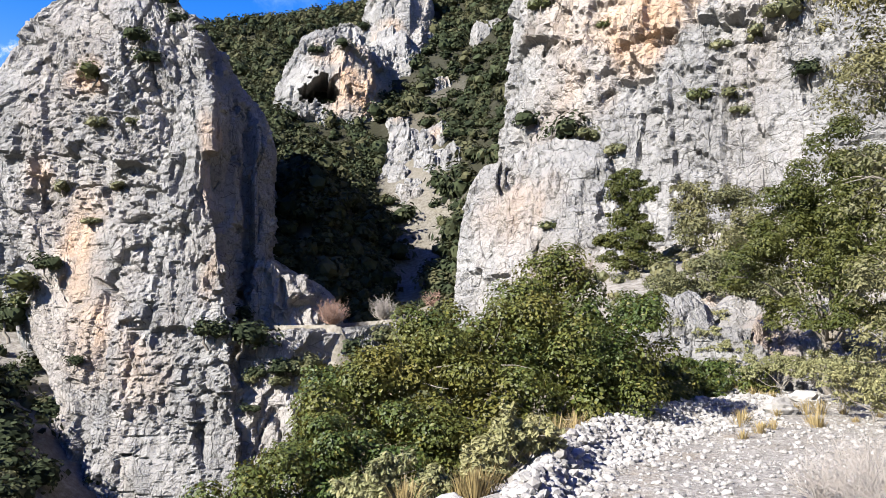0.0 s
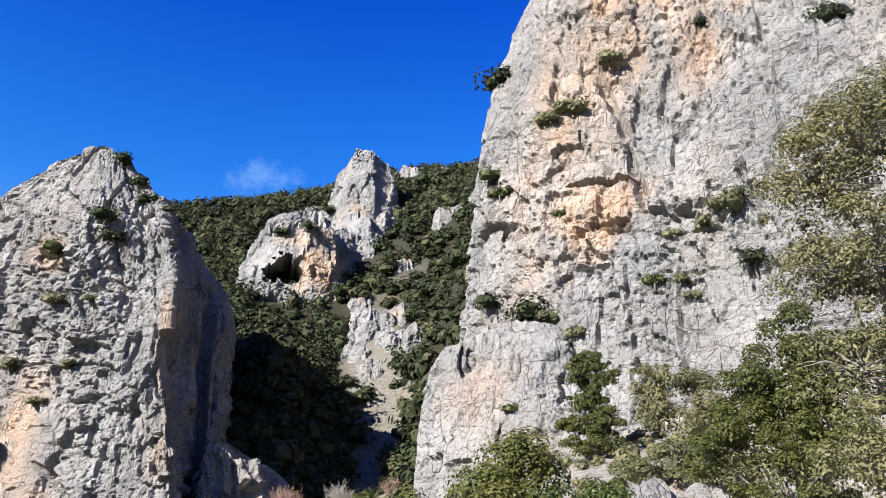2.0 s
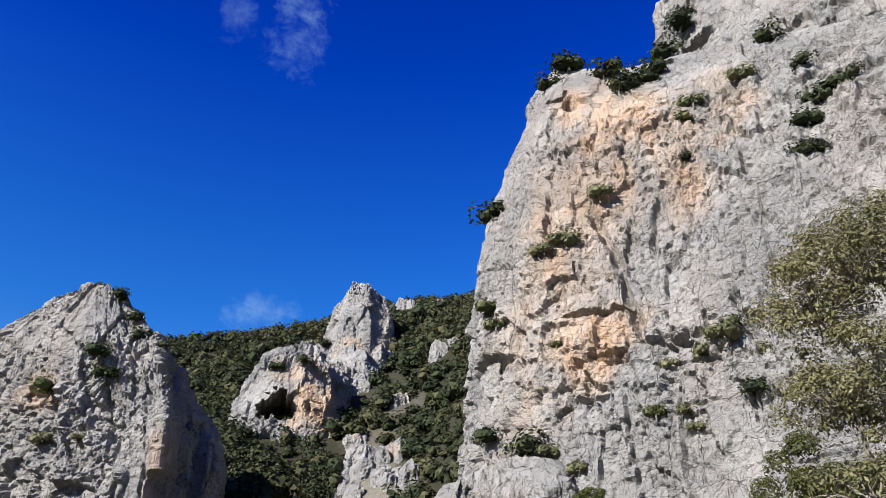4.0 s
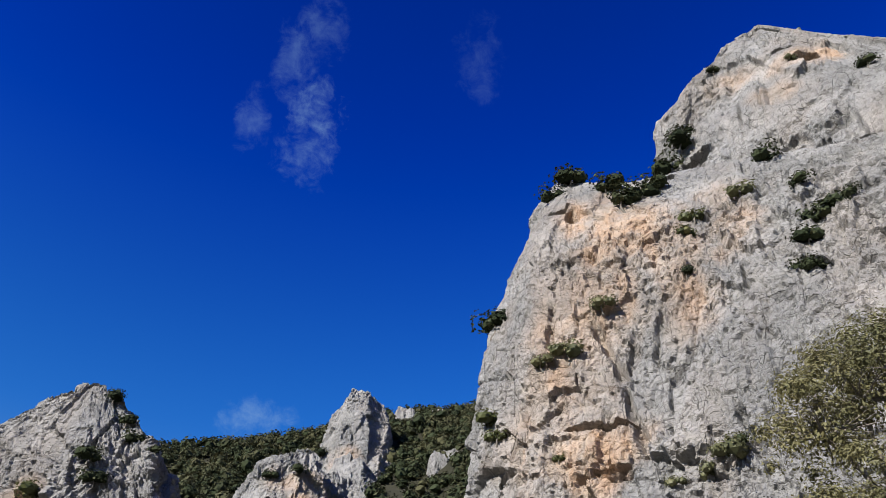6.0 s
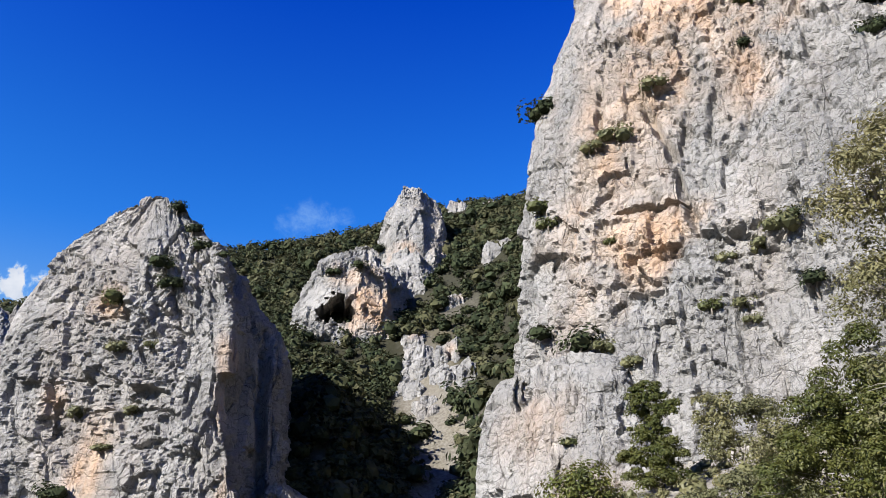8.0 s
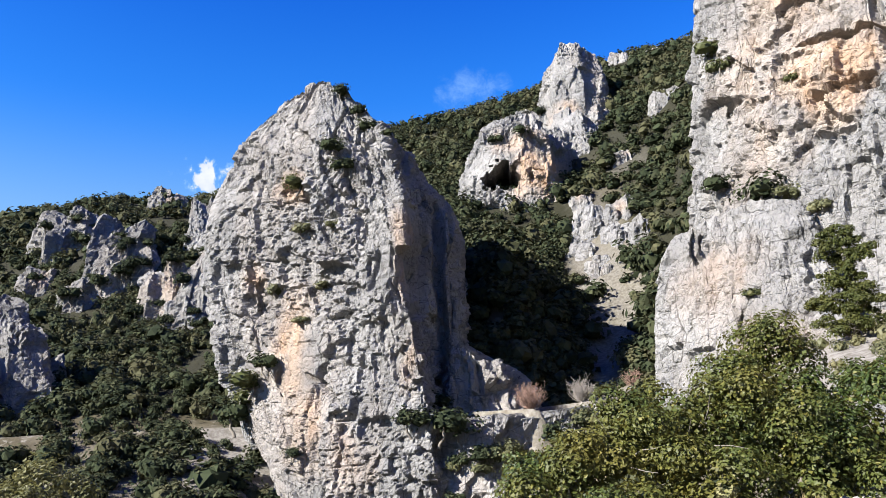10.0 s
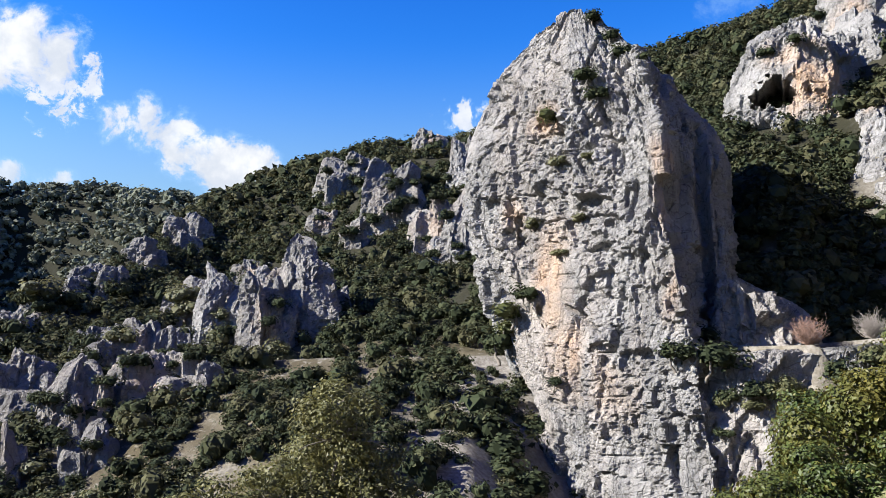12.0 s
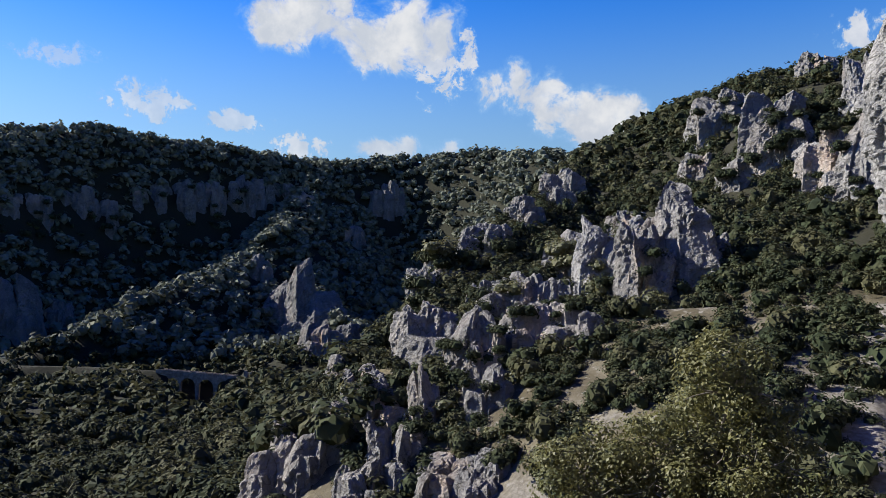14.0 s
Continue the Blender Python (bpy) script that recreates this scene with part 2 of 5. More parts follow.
# ---- the land: heading stations, then distance and height of each break of slope ----
STATIONS = (-180, -130, -95, -86, -79, -74, -68, -62, -56, -49, -43, -37, -31, -20, -12, -5, 1, 5, 12, 20, 30, 45, 70, 120, 180)
BREAKS = [
    # edge of the gravel shelf
    ((7, 6, 5, 5, 5, 5, 5, 5, 5, 5, 5, 5, 5.5, 6, 6.5, 6.8, 7, 8, 16, 22, 26, 24, 14, 10, 7), (-1.6,) * 25),
    # foot of the slope below it
    ((40, 45, 70, 70, 70, 58, 58, 54, 50, 48, 46, 46, 48, 66, 68, 56, 38, 32, 30, 32, 34, 34, 30, 30, 40), (2, -8, -31, -31, -30, -27, -24, -22, -20, -17, -15, -14, -14, -21, -21, -18, -9, -5, 0.3, 1.6, 2.2, 3, 2, 3, 2)),
    # road bench
    ((90, 90, 100, 100, 90, 68, 80, 92, 105, 106, 100, 96, 92, 92, 84, 85, 80, 66, 54, 50, 46, 44, 60, 80, 90), (10, -2, -31, -31, -29, -22, -14, -8, -0.6, 0.1, -0.2, 0.1, 0.0, 0.6, 1.0, 1.3, 2.8, 4, 5, 5.5, 6, 7, 10, 14, 10)),
    # first crest; from heading 70 on it is unseen, raised to block skylight
    ((180, 180, 150, 150, 120, 82, 100, 112, 150, 235, 240, 225, 215, 200, 200, 205, 210, 200, 130, 125, 120, 120, 115, 120, 150), (22, 10, -31, -30, -29.5, -19, -8.9, -3.0, 16.5, 45.5, 55.5, 62.5, 61, 77, 80.5, 90, 99, 94, 84, 100, 104, 100, 92, 86, 50)),
    # dip behind it
    ((260, 260, 200, 200, 170, 130, 150, 165, 205, 290, 290, 280, 270, 260, 260, 265, 270, 260, 200, 200, 200, 200, 200, 200, 240), (26, 12, -30, -30, -29.5, -29, -28, -26, -6, 38, 48, 54, 52, 66, 70, 80, 88, 84, 84, 100, 104, 100, 95, 88, 54)),
    # foot of the far range
    ((350, 350, 340, 410, 435, 460, 485, 495, 440, 360,) + (350,) * 15, (30, 14, -24, -18, -16, -16, -15, -12, 4, 50, 40, 44, 42, 58, 62, 70, 78, 76, 80, 92, 96, 92, 55, 42, 30)),
    # crest of the far range
    ((500, 500, 500, 520, 540, 560, 575, 590, 560, 490,) + (480,) * 15, (46, 60, 94, 104, 105, 110, 104, 110, 106, 92, 70, 60, 56, 60, 60, 66, 70, 70, 70, 80, 80, 80, 60, 52, 46)),
    ((1100,) * 25, (30, 40, 60, 70, 70, 72, 70, 76, 74, 60) + (40,) * 15),
    ((4800,) * 25, (-40,) * 25),
]


def along(p, line):
    """Distance of points from a polyline on the map, and its height at the nearest place."""
    best, high = np.full(len(p), 1e9), np.zeros(len(p))
    for a, b in zip(line[:-1], line[1:]):
        d = b[:2] - a[:2]
        t = np.clip(((p - a[:2]) @ d) / (d @ d), 0, 1)
        q = np.sqrt(((p - a[:2] - t[:, None] * d) ** 2).sum(1))
        near = q < best
        best, high = np.where(near, q, best), np.where(near, a[2] + t * (b[2] - a[2]), high)
    return best, high


SPUR = [at(-69.4, 565, 101), at(-71.5, 470, 50), at(-75.5, 410, 23), at(-79, 372, 8), at(-83, 348, -4), at(-86.5, 332, -12), at(-91, 318, -20)]
SPUR_LOW = [at(-71.5, 470, 46), at(-69.5, 410, 10), at(-66.5, 350, -12)]
ROAD = [at(a, r, z) for a, r, z in ((-91, 318, -18.5), (-83, 310, -21.0), (-79.4, 303, -22.4))]
ROAD_ON = [at(a, r, z) for a, r, z in ((-74.9, 300, -25.2), (-71, 290, -24.5), (-66, 270, -22))]
RAVINE = at(-77.0, 300, 0)
TRACK = [at(a, r, z) for a, r, z in ((-55, 108, 0.1), (-49, 105, -0.2), (-45, 101, -0.4), (-40, 97, 0), (-31, 93, 0.2), (-26, 95, 0.3))]
LEDGE = [at(a, r, z) for a, r, z in ((-12.4, 68.5, 0.95), (-8, 69.5, 1.08), (-4, 72, 1.65), (-1, 76, 2.9), (3, 82, 4.3))]


def land(x, y):
    """Height of the ground."""
    x, y = np.atleast_1d(x).astype(float), np.atleast_1d(y).astype(float)
    az, r = np.degrees(np.arctan2(x, y)), np.hypot(x, y)
    az = az + 1.6 * vnoise(np.stack([x * 0.02, y * 0.02, 0 * x], 1), 5) * np.clip((r - 60) / 100, 0, 1)
    rk = [np.zeros_like(r)] + [np.interp(az, STATIONS, b[0]) for b in BREAKS]
    zk = [np.full_like(r, -1.6)] + [np.interp(az, STATIONS, b[1]) for b in BREAKS]
    z = zk[-1].copy()
    for k in range(len(rk) - 1):
        t = np.clip((r - rk[k]) / (rk[k + 1] - rk[k]), 0, 1)
        inside = (r >= rk[k]) & (r < rk[k + 1])
        t = 0.55 * t + 0.45 * t * t * (3 - 2 * t)
        z = np.where(inside, zk[k] + (zk[k + 1] - zk[k]) * t, z)
    p = np.stack([x, y], 1)
    for line, slope in ((SPUR, 0.72), (SPUR_LOW, 0.85)):
        d, high = along(p, line)
        z = np.maximum(z, high - slope * d)
    q = np.stack([x, y, 0 * x], 1)
    rough = np.clip((r - 28) / 40, 0, 1)
    z = z + rough * (1.3 * fbm(q * 0.06, 4, 21) + np.clip(r / 400, 0, 1) * 5 * vnoise(q * 0.017, 3))
    z = z + 0.05 * np.clip(r / 8, 0, 1) * fbm(q * 0.7, 3, 8)
    # steep bank behind the pinnacle
    z = z + 13.0 * np.exp(-((az + 10) / 4.2) ** 2 - ((r - 96) / 15) ** 2)
    # the gravel shelf has a low bank of tipped stone along its rim
    rim = np.interp(az, STATIONS, BREAKS[0][0])
    z = z + np.where((az > 2) & (az < 27), 0.28 * np.exp(-((r - rim + 2.0) / 2.0) ** 2), 0)
    d, high = along(p, [at(-76.6, 302, 0), at(-76.4, 190, 0)])
    z = z - 7.0 * np.clip((r - 190) / 70, 0, 1) * (r < 330) * np.exp(-(d / 13.0) ** 2)
    z = z - 5.0 * np.exp(-(((x - RAVINE[0]) ** 2 + (y - RAVINE[1]) ** 2) / 130.0))
    for line, wide, out in ((ROAD, 3.2, 7.0), (ROAD_ON, 3.0, 6.5), (TRACK, 1.6, 4.0), (LEDGE, 1.2, 3.2)):
        d, high = along(p, line)
        t = np.clip((d - wide) / (out - wide), 0, 1)
        z = high + (z - high) * (t * t * (3 - 2 * t))
    return z


def make_ground():
    az = np.radians(np.concatenate([np.arange(-180, -96, 3.0), np.arange(-96, 47, 0.42), np.arange(47, 180, 3.5)]))
    rr = np.concatenate([np.linspace(0.0, 1.5, 4)[:-1], np.geomspace(1.5, 90, 105)[:-1], np.geomspace(90, 620, 140)[:-1], np.geomspace(620, 4800, 20)])
    rg, ag = np.meshgrid(rr, az, indexing="ij")
    x, y = (rg * np.sin(ag)).ravel(), (rg * np.cos(ag)).ravel()
    z = land(x, y)
    q = np.stack([x, y, z], 1)
    r, a = rg.ravel(), np.degrees(ag.ravel())
    n = fbm(q * 0.05, 4, 44)
    bare = np.clip((n - 0.35) * 2.0, 0, 0.6)
    scree = np.exp(-((a + 29) / 7.0) ** 2) * np.clip((r - 30) / 15, 0, 1) * np.clip((98 - r) / 8, 0, 1)
    shelf = np.clip((np.interp(a, STATIONS, BREAKS[0][0]) + 3.5 - r) / 1.5 + 0.6 * n, 0, 1)
    gully = np.clip(1.5 - np.abs(a + 2.6 - 0.02 * (r - 105)) / 2.2 + 0.8 * n, 0, 1) * np.clip((r - 76) / 6, 0, 1) * np.clip((150 - r) / 25, 0, 1)
    right = np.clip((a - 6) / 6, 0, 1) * (r < 75) * (a < 80) * 0.8
    bare = np.clip(np.maximum.reduce([bare * (r < 260), scree * (0.55 + 0.7 * n), shelf * 1.0, right, gully * 0.5]), 0, 1)
    p = np.stack([x, y], 1)
    for line in (ROAD, ROAD_ON, TRACK, LEDGE):
        d, high = along(p, line)
        bare = np.maximum(bare, np.clip(2.2 - d * 1.1, 0, 0.55))
    # where the shade under the trees is coloured into the ground
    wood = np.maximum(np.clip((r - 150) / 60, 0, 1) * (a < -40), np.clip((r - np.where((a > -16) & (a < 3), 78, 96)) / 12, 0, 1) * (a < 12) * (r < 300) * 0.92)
    # the unseen sky-blocking hill past heading 62 is coloured as dark
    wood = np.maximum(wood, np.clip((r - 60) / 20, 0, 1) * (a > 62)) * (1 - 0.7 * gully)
    faces = grid_faces(len(rr), len(az), wrap=True)
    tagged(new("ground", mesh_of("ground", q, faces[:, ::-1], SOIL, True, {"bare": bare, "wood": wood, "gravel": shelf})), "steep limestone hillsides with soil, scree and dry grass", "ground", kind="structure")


make_ground()


# ---- rock ----
def facets(p, scale, seed, step, tilt):
    """Broken blocks: each cell stands at its own depth and leans its own way; the joints between cells lie deeper."""
    q = p * scale
    i = np.floor(q)
    d1, d2 = np.full(len(p), 9.0), np.full(len(p), 9.0)
    who, arm = np.zeros((len(p), 3)), np.zeros((len(p), 3))
    for dx in (-1, 0, 1):
        for dy in (-1, 0, 1):
            for dz in (-1, 0, 1):
                c = i + (dx, dy, dz)
                off = np.stack([c[:, k] + hashed(c[:, 0], c[:, 1], c[:, 2], seed + 1 + k) for k in range(3)], 1) - q
                d = np.sqrt((off ** 2).sum(1))
                near = d < d1
                d2 = np.where(near, d1, np.minimum(d2, d))
                arm[near], who[near] = off[near], c[near]
                d1 = np.where(near, d, d1)
    lean = np.stack([hashed(who[:, 0], who[:, 1], who[:, 2], seed + 20 + k) for k in range(3)], 1) - 0.5
    return step * (hashed(who[:, 0], who[:, 1], who[:, 2], seed + 9) - 0.5) + tilt * 2 * (lean * arm).sum(1), d2 - d1


def blocks(u, h, wide, tall, seed, step, tilt, soft):
    """Jointed blocks on a face (u along it, h up it): each stands at its own depth and leans its own way, with steep worn steps between.
    Gives the depth and how far a place is from its block's joint."""
    q = np.stack([u / wide, h / tall], 1)
    i = np.floor(q)
    best = [np.full(len(q), 9.0), np.full(len(q), 9.0)]
    depth = [np.zeros(len(q)), np.zeros(len(q))]
    zero = np.zeros(len(q))
    for dx in (-1, 0, 1):
        for dy in (-1, 0, 1):
            cx, cy = i[:, 0] + dx, i[:, 1] + dy
            ox, oy = cx + 0.12 + 0.76 * hashed(cx, cy, zero, seed) - q[:, 0], cy + 0.12 + 0.76 * hashed(cx, cy, zero, seed + 1) - q[:, 1]
            d = np.maximum(np.abs(ox), np.abs(oy)) + 0.22 * (np.abs(ox) + np.abs(oy))
            v = step * (hashed(cx, cy, zero, seed + 2) - 0.5) + tilt * 2 * ((hashed(cx, cy, zero, seed + 3) - 0.5) * ox + (hashed(cx, cy, zero, seed + 4) - 0.38) * oy)
            first, second = d < best[0], (d >= best[0]) & (d < best[1])
            depth[1] = np.where(first, depth[0], np.where(second, v, depth[1]))
            best[1] = np.where(first, best[0], np.where(second, d, best[1]))
            depth[0], best[0] = np.where(first, v, depth[0]), np.where(first, d, best[0])
    gap = best[1] - best[0]
    t = np.clip(gap / soft, 0, 1)
    t = 0.5 + 0.5 * t * t * (3 - 2 * t)
    return depth[0] * t + depth[1] * (1 - t), gap


def groove(n, wide):
    return np.exp(-(n / wide) ** 2)


def rock_skin(p, u, h, size, seed, big):
    """How far limestone stands proud of its mean face: ribs, jointed blocks, clefts, beds and pits. size scales the features."""
    s = 1.0 / size
    uh = np.stack([u * s, h * s, 0 * u], 1)
    wu, wh = fbm(uh * 0.25 + 5, 3, seed) * 0.5, fbm(uh * 0.25 + 60, 3, seed + 5) * 0.5
    u, h = u * s, h * s
    d = 0.6 * fbm(p * 0.07 * s, 3, seed + 3)
    cleft = vnoise(np.stack([(u + 0.3 * wu) * 0.36, (h + wh) * 0.05, 3 + 0 * u], 1), seed + 8)
    bed = vnoise(np.stack([u * 0.06, (h + 0.3 * wh + 0.12 * u) * 0.42, 7 + 0 * u], 1), seed + 9)
    broken = np.clip(0.8 + 1.1 * fbm(uh * 0.09 + 90, 3, seed + 2), 0.3, 1.5)
    d = d - 1.1 * groove(cleft, 0.03) * np.clip(0.2 + 1.3 * fbm(uh * 0.12 + 9, 2, seed + 6), 0, 1) - 0.5 * groove(bed, 0.035) * np.clip(0.25 + fbm(uh * 0.15 + 30, 2, seed + 4), 0, 1)
    step, gap = blocks(u + wu, h + wh, 4.2, 7.5, seed + 11, 1.1, 0.8, 0.03)
    d = d + big * step
    step, gap = blocks(u + 0.5 * wu + 0.12 * h, h + 0.5 * wh, 1.5, 3.0, seed + 41, 0.6, 0.42, 0.05)
    d = d + broken * (step - 0.25 * groove(gap, 0.06))
    step, gap = blocks(u + 0.25 * wu - 0.1 * h, h + 0.25 * wh + 0.1 * u, 0.8, 1.1, seed + 71, 0.32, 0.26, 0.06)
    d = d + broken * (step - 0.1 * groove(gap, 0.1))
    step, gap = blocks(u + 0.3 * wh, h + 0.3 * wu, 0.44, 0.5, seed + 91, 0.14, 0.14, 0.1)
    d = d + broken * step
    pits = fbm(p * 1.2 * s, 4, seed + 27, 0.65)
    return (d + 0.08 * pits - 0.3 * np.clip(pits - 0.9, 0, 1)) * size


def rib_points(ribs, v):
    """Points at the heights v (0 to 1) of each rib, smooth between its stations."""
    out = []
    for rib in ribs:
        k = np.array([at(*q) for q in rib])
        t = np.concatenate([[0], np.cumsum(np.linalg.norm(np.diff(k, axis=0), axis=1))])
        t /= t[-1]
        out.append(np.stack([np.interp(v, t, k[:, c]) for c in range(3)], 1))
    return np.array(out)


def rock_body(ribs, seen, res, size=1.0, seed=1, dents=(), stains=(), relief=1.0, crown=0.6, soften=30, big=1.0, cracks=()):
    """Vertices, faces and stain of a body of rock. ribs: its upright edges, each from foot to top as (heading, distance, height), clockwise from above as seen from outside (left to right);
    seen: which stretches between ribs are built finely, at res metres. dents: (heading, height, half width, half height, depth) in degrees and metres."""
    m = len(ribs)
    rough = rib_points(ribs, np.linspace(0, 1, 30))
    tall = max(np.linalg.norm(np.diff(rough[i], axis=0), axis=1).sum() for i in range(m) if i in seen)
    rows = max(8, int(tall / res))
    v = np.linspace(0, 1, rows)
    edge = rib_points(ribs, v)
    cols, starts = [], []
    for i in range(m):
        starts.append(len(cols))
        j = (i + 1) % m
        wide = np.linalg.norm(edge[i] - edge[j], axis=1).mean()
        count = max(4, int(wide / (res if i in seen else res * 7)))
        for t in np.arange(count) / count:
            cols.append(edge[i] * (1 - t) + edge[j] * t)
    body = np.array(cols).transpose(1, 0, 2)
    # soften the upright edges a little
    for _ in range(soften):
        body = 0.5 * body + 0.25 * (np.roll(body, 1, 1) + np.roll(body, -1, 1))
    top = body[-1]
    mid = top.mean(0)
    steps = max(6, int(1.6 * np.linalg.norm(top - mid, axis=1).mean() / max(res * 2, 0.3)))
    cap = []
    for k in range(1, steps + 1):
        t = k / steps
        ring = top * (1 - t * 0.985) + mid * t * 0.985
        ring[:, 2] += crown * (1 - (1 - t) ** 2) * 0.5 + t * (mid[2] - ring[:, 2]) * 0.3
        cap.append(ring)
    body = np.concatenate([body, np.array(cap)])
    nr, nc = body.shape[:2]
    du = np.roll(body, -1, 1) - np.roll(body, 1, 1)
    dv = np.gradient(body, axis=0)
    nrm = np.cross(du, dv)
    for _ in range(4 + soften // 3):
        nrm = 0.4 * nrm + 0.2 * (np.roll(nrm, 1, 1) + np.roll(nrm, -1, 1)) + 0.2 * np.concatenate([nrm[1:], nrm[-1:]])
    nrm /= np.linalg.norm(nrm, axis=2, keepdims=True) + 1e-9
    p, nn = body.reshape(-1, 3), nrm.reshape(-1, 3)
    # the way along the face and up it, begun on the hidden side
    wide = np.linalg.norm(np.roll(body[:rows], -1, 1) - body[:rows], axis=2).mean(0)
    start = starts[next((i for i in range(m) if i not in seen), 0)]
    u = np.roll(np.cumsum(np.roll(wide, -start)), start)
    h = np.cumsum(np.linalg.norm(np.diff(body, axis=0, prepend=body[:1]), axis=2).mean(1)) + body[0, :, 2].mean()
    d = rock_skin(p, np.tile(u, nr), np.repeat(h, nc), size, seed, big) * relief
    d = d * np.repeat(np.concatenate([1 - 0.25 * np.clip((v - 0.86) / 0.14, 0, 1), 0.75 - 0.4 * np.linspace(0, 1, nr - rows)]), nc)
    # gentler where the body draws in towards its top
    girth = np.linalg.norm(np.roll(body, -1, 1) - body, axis=2).sum(1)
    d = d * np.repeat(np.clip(1.5 * girth / girth[:rows].mean(), 0.8, 1.0), nc)
    az, dist = np.degrees(np.arctan2(p[:, 0], p[:, 1])), np.hypot(p[:, 0], p[:, 1])
    front = (nn[:, :2] * p[:, :2]).sum(1) < 0.15 * dist
    stain = np.zeros(len(p))
    for a, z, wa, wz, s in stains:
        u = (az - a) / wa + 0.5 * vnoise(p * 0.25, seed + 3)
        w = (p[:, 2] - z) / wz + 0.35 * vnoise(p * 0.3 + 9, seed + 4)
        stain = np.maximum(stain, s * np.clip(1.5 - 1.3 * np.sqrt(u * u + w * w), 0, 1))
    for a, z, wa, wz, depth in dents:
        u, w = (az - a) / wa, (p[:, 2] - z) / wz
        w = np.where(w < 0, w * (1.6 if depth > 5 else 1.0), w)
        e = np.sqrt(u * u + w * w) + (0.5 if depth > 5 else 0.22) * vnoise(p * (1.8 if depth > 5 else 1.2 / max(0.6, min(wz, 3))), seed + 5)
        sunk = np.where(front, depth * np.clip((1.0 - e) / (0.35 if depth < 5 else 0.15), 0, 1), 0)
        p = p + np.stack([p[:, 0] / dist, p[:, 1] / dist, 0 * dist], 1) * sunk[:, None]
    # long cracks: heading and height of both ends, half width in metres, depth
    for a0, z0, a1, z1, wide, depth in cracks:
        x, y, lx, ly = np.radians(az - a0) * dist, p[:, 2] - z0, radians(a1 - a0) * dist, z1 - z0
        t = np.clip((x * lx + y * ly) / (lx * lx + ly * ly), 0, 1)
        off = np.hypot(x - t * lx, y - t * ly) + 0.25 * vnoise(p * 0.9, seed + 6)
        d = d - np.where(front, depth * np.clip(1.4 - np.abs(off) / wide, 0, 1) * np.clip(6 * t * (1 - t) + 0.4, 0, 1), 0)
    p = p + nn * d[:, None]
    return p, grid_faces(nr, nc, wrap=True), stain


def crag(name, ribs, seen, res, label, category="cliff", size=1.0, seed=1, **form):
    """A great body of rock as one thing."""
    p, faces, stain = rock_body(ribs, seen, res, size, seed, **form)
    return tagged(new(name, mesh_of(name, p, faces, ROCK, False, {"stain": stain})), label, category)


LABEL_OUTCROP = "weathered grey limestone outcrop standing out of the scrub"

# tall crag across the gorge: sunlit front, shaded flank, running back into the hill
crag("rock_pinnacle", [
    [(-26.5, 77, -24), (-25.7, 77, -6), (-29.5, 82, 6.5), (-31.0, 84, 13.6), (-31.0, 84, 21), (-28.8, 84, 30.6), (-25.8, 82, 35.2)],
    [(-23.5, 69.5, -24), (-22, 70, -8), (-22.5, 70.5, 3), (-23, 72.5, 13), (-23.5, 74, 22), (-23.5, 76, 31), (-23.2, 77, 35.6)],
    [(-13.6, 63.5, -24), (-14.2, 64.5, -8), (-15.6, 66, 3), (-16.8, 67.5, 12), (-17.0, 69.5, 21), (-18.4, 74, 28.6), (-21.0, 77, 34.8)],
    [(-13.0, 71, -24), (-13.8, 72.5, -5), (-14.5, 73, 4), (-15.0, 74, 12), (-15.2, 75, 20), (-16.6, 79, 28.4), (-20.6, 80, 34.0)],
    [(-11.6, 70, -24), (-12.4, 71.5, -5), (-12.7, 72.5, 4), (-12.9, 74, 12), (-13.0, 75.5, 18), (-14.0, 77.5, 23), (-15.8, 80, 26.6), (-20.4, 82, 33.4)],
    [(-10.4, 84, -24), (-11.2, 86, -5), (-11.8, 88, 4), (-12.2, 89, 12), (-12.6, 88, 20), (-14.2, 87, 25.5), (-20.2, 86, 32.8)],
    [(-11.6, 112, -5), (-12.0, 113, 10), (-12.8, 114, 19), (-14, 116, 28), (-16, 118, 33), (-18.6, 105, 34)],
    [(-30, 112, -5), (-30, 113, 10), (-29.5, 112, 20), (-28, 108, 27), (-25, 95, 32)],
], (7, 0, 1, 2, 3, 4), 0.165, "tall grey limestone pinnacle with tan streaks beside the gorge road", "rock pinnacle", 0.85, 3, relief=0.92, big=1.0, soften=4,
    cracks=((-14.3, 22, -14.1, 1, 0.5, 1.8), (-13.2, 17, -13.0, 0, 0.4, 1.4), (-18.7, 15.7, -19.2, 11.9, 0.20, 0.8), (-16.1, 16.0, -15.7, 6.4, 0.36, 1.2), (-22.7, 9.6, -20.4, 10.1, 0.20, 0.8), (-24.2, 4.9, -21.3, 1.6, 0.20, 0.8), (-27.9, 15.7, -28.1, 11.8, 0.20, 0.8), (-21.2, 31.4, -22.5, 26.5, 0.20, 0.8), (-20.0, 6.3, -20.5, 0.6, 0.20, 0.8)),
    dents=((-27.3, 12.6, 0.45, 2.2, 1.2), (-25.6, 23.5, 0.6, 0.8, 0.7), (-16.2, -8.5, 1.2, 1.8, 1.2), (-21.2, 0.8, 1.2, 0.5, 0.7), (-25.8, 4, 0.3, 1.4, 0.9)),
    stains=((-25.2, 8, 1.3, 6, 0.9), (-24.6, 1, 1.5, 5, 0.8), (-17.0, 16, 0.8, 5, 0.55), (-16.4, 5, 0.9, 4, 0.5), (-25.4, 23.6, 1.4, 2, 0.8), (-27.6, 14, 0.8, 2, 0.7), (-21, -3, 2.4, 4, 0.4)))

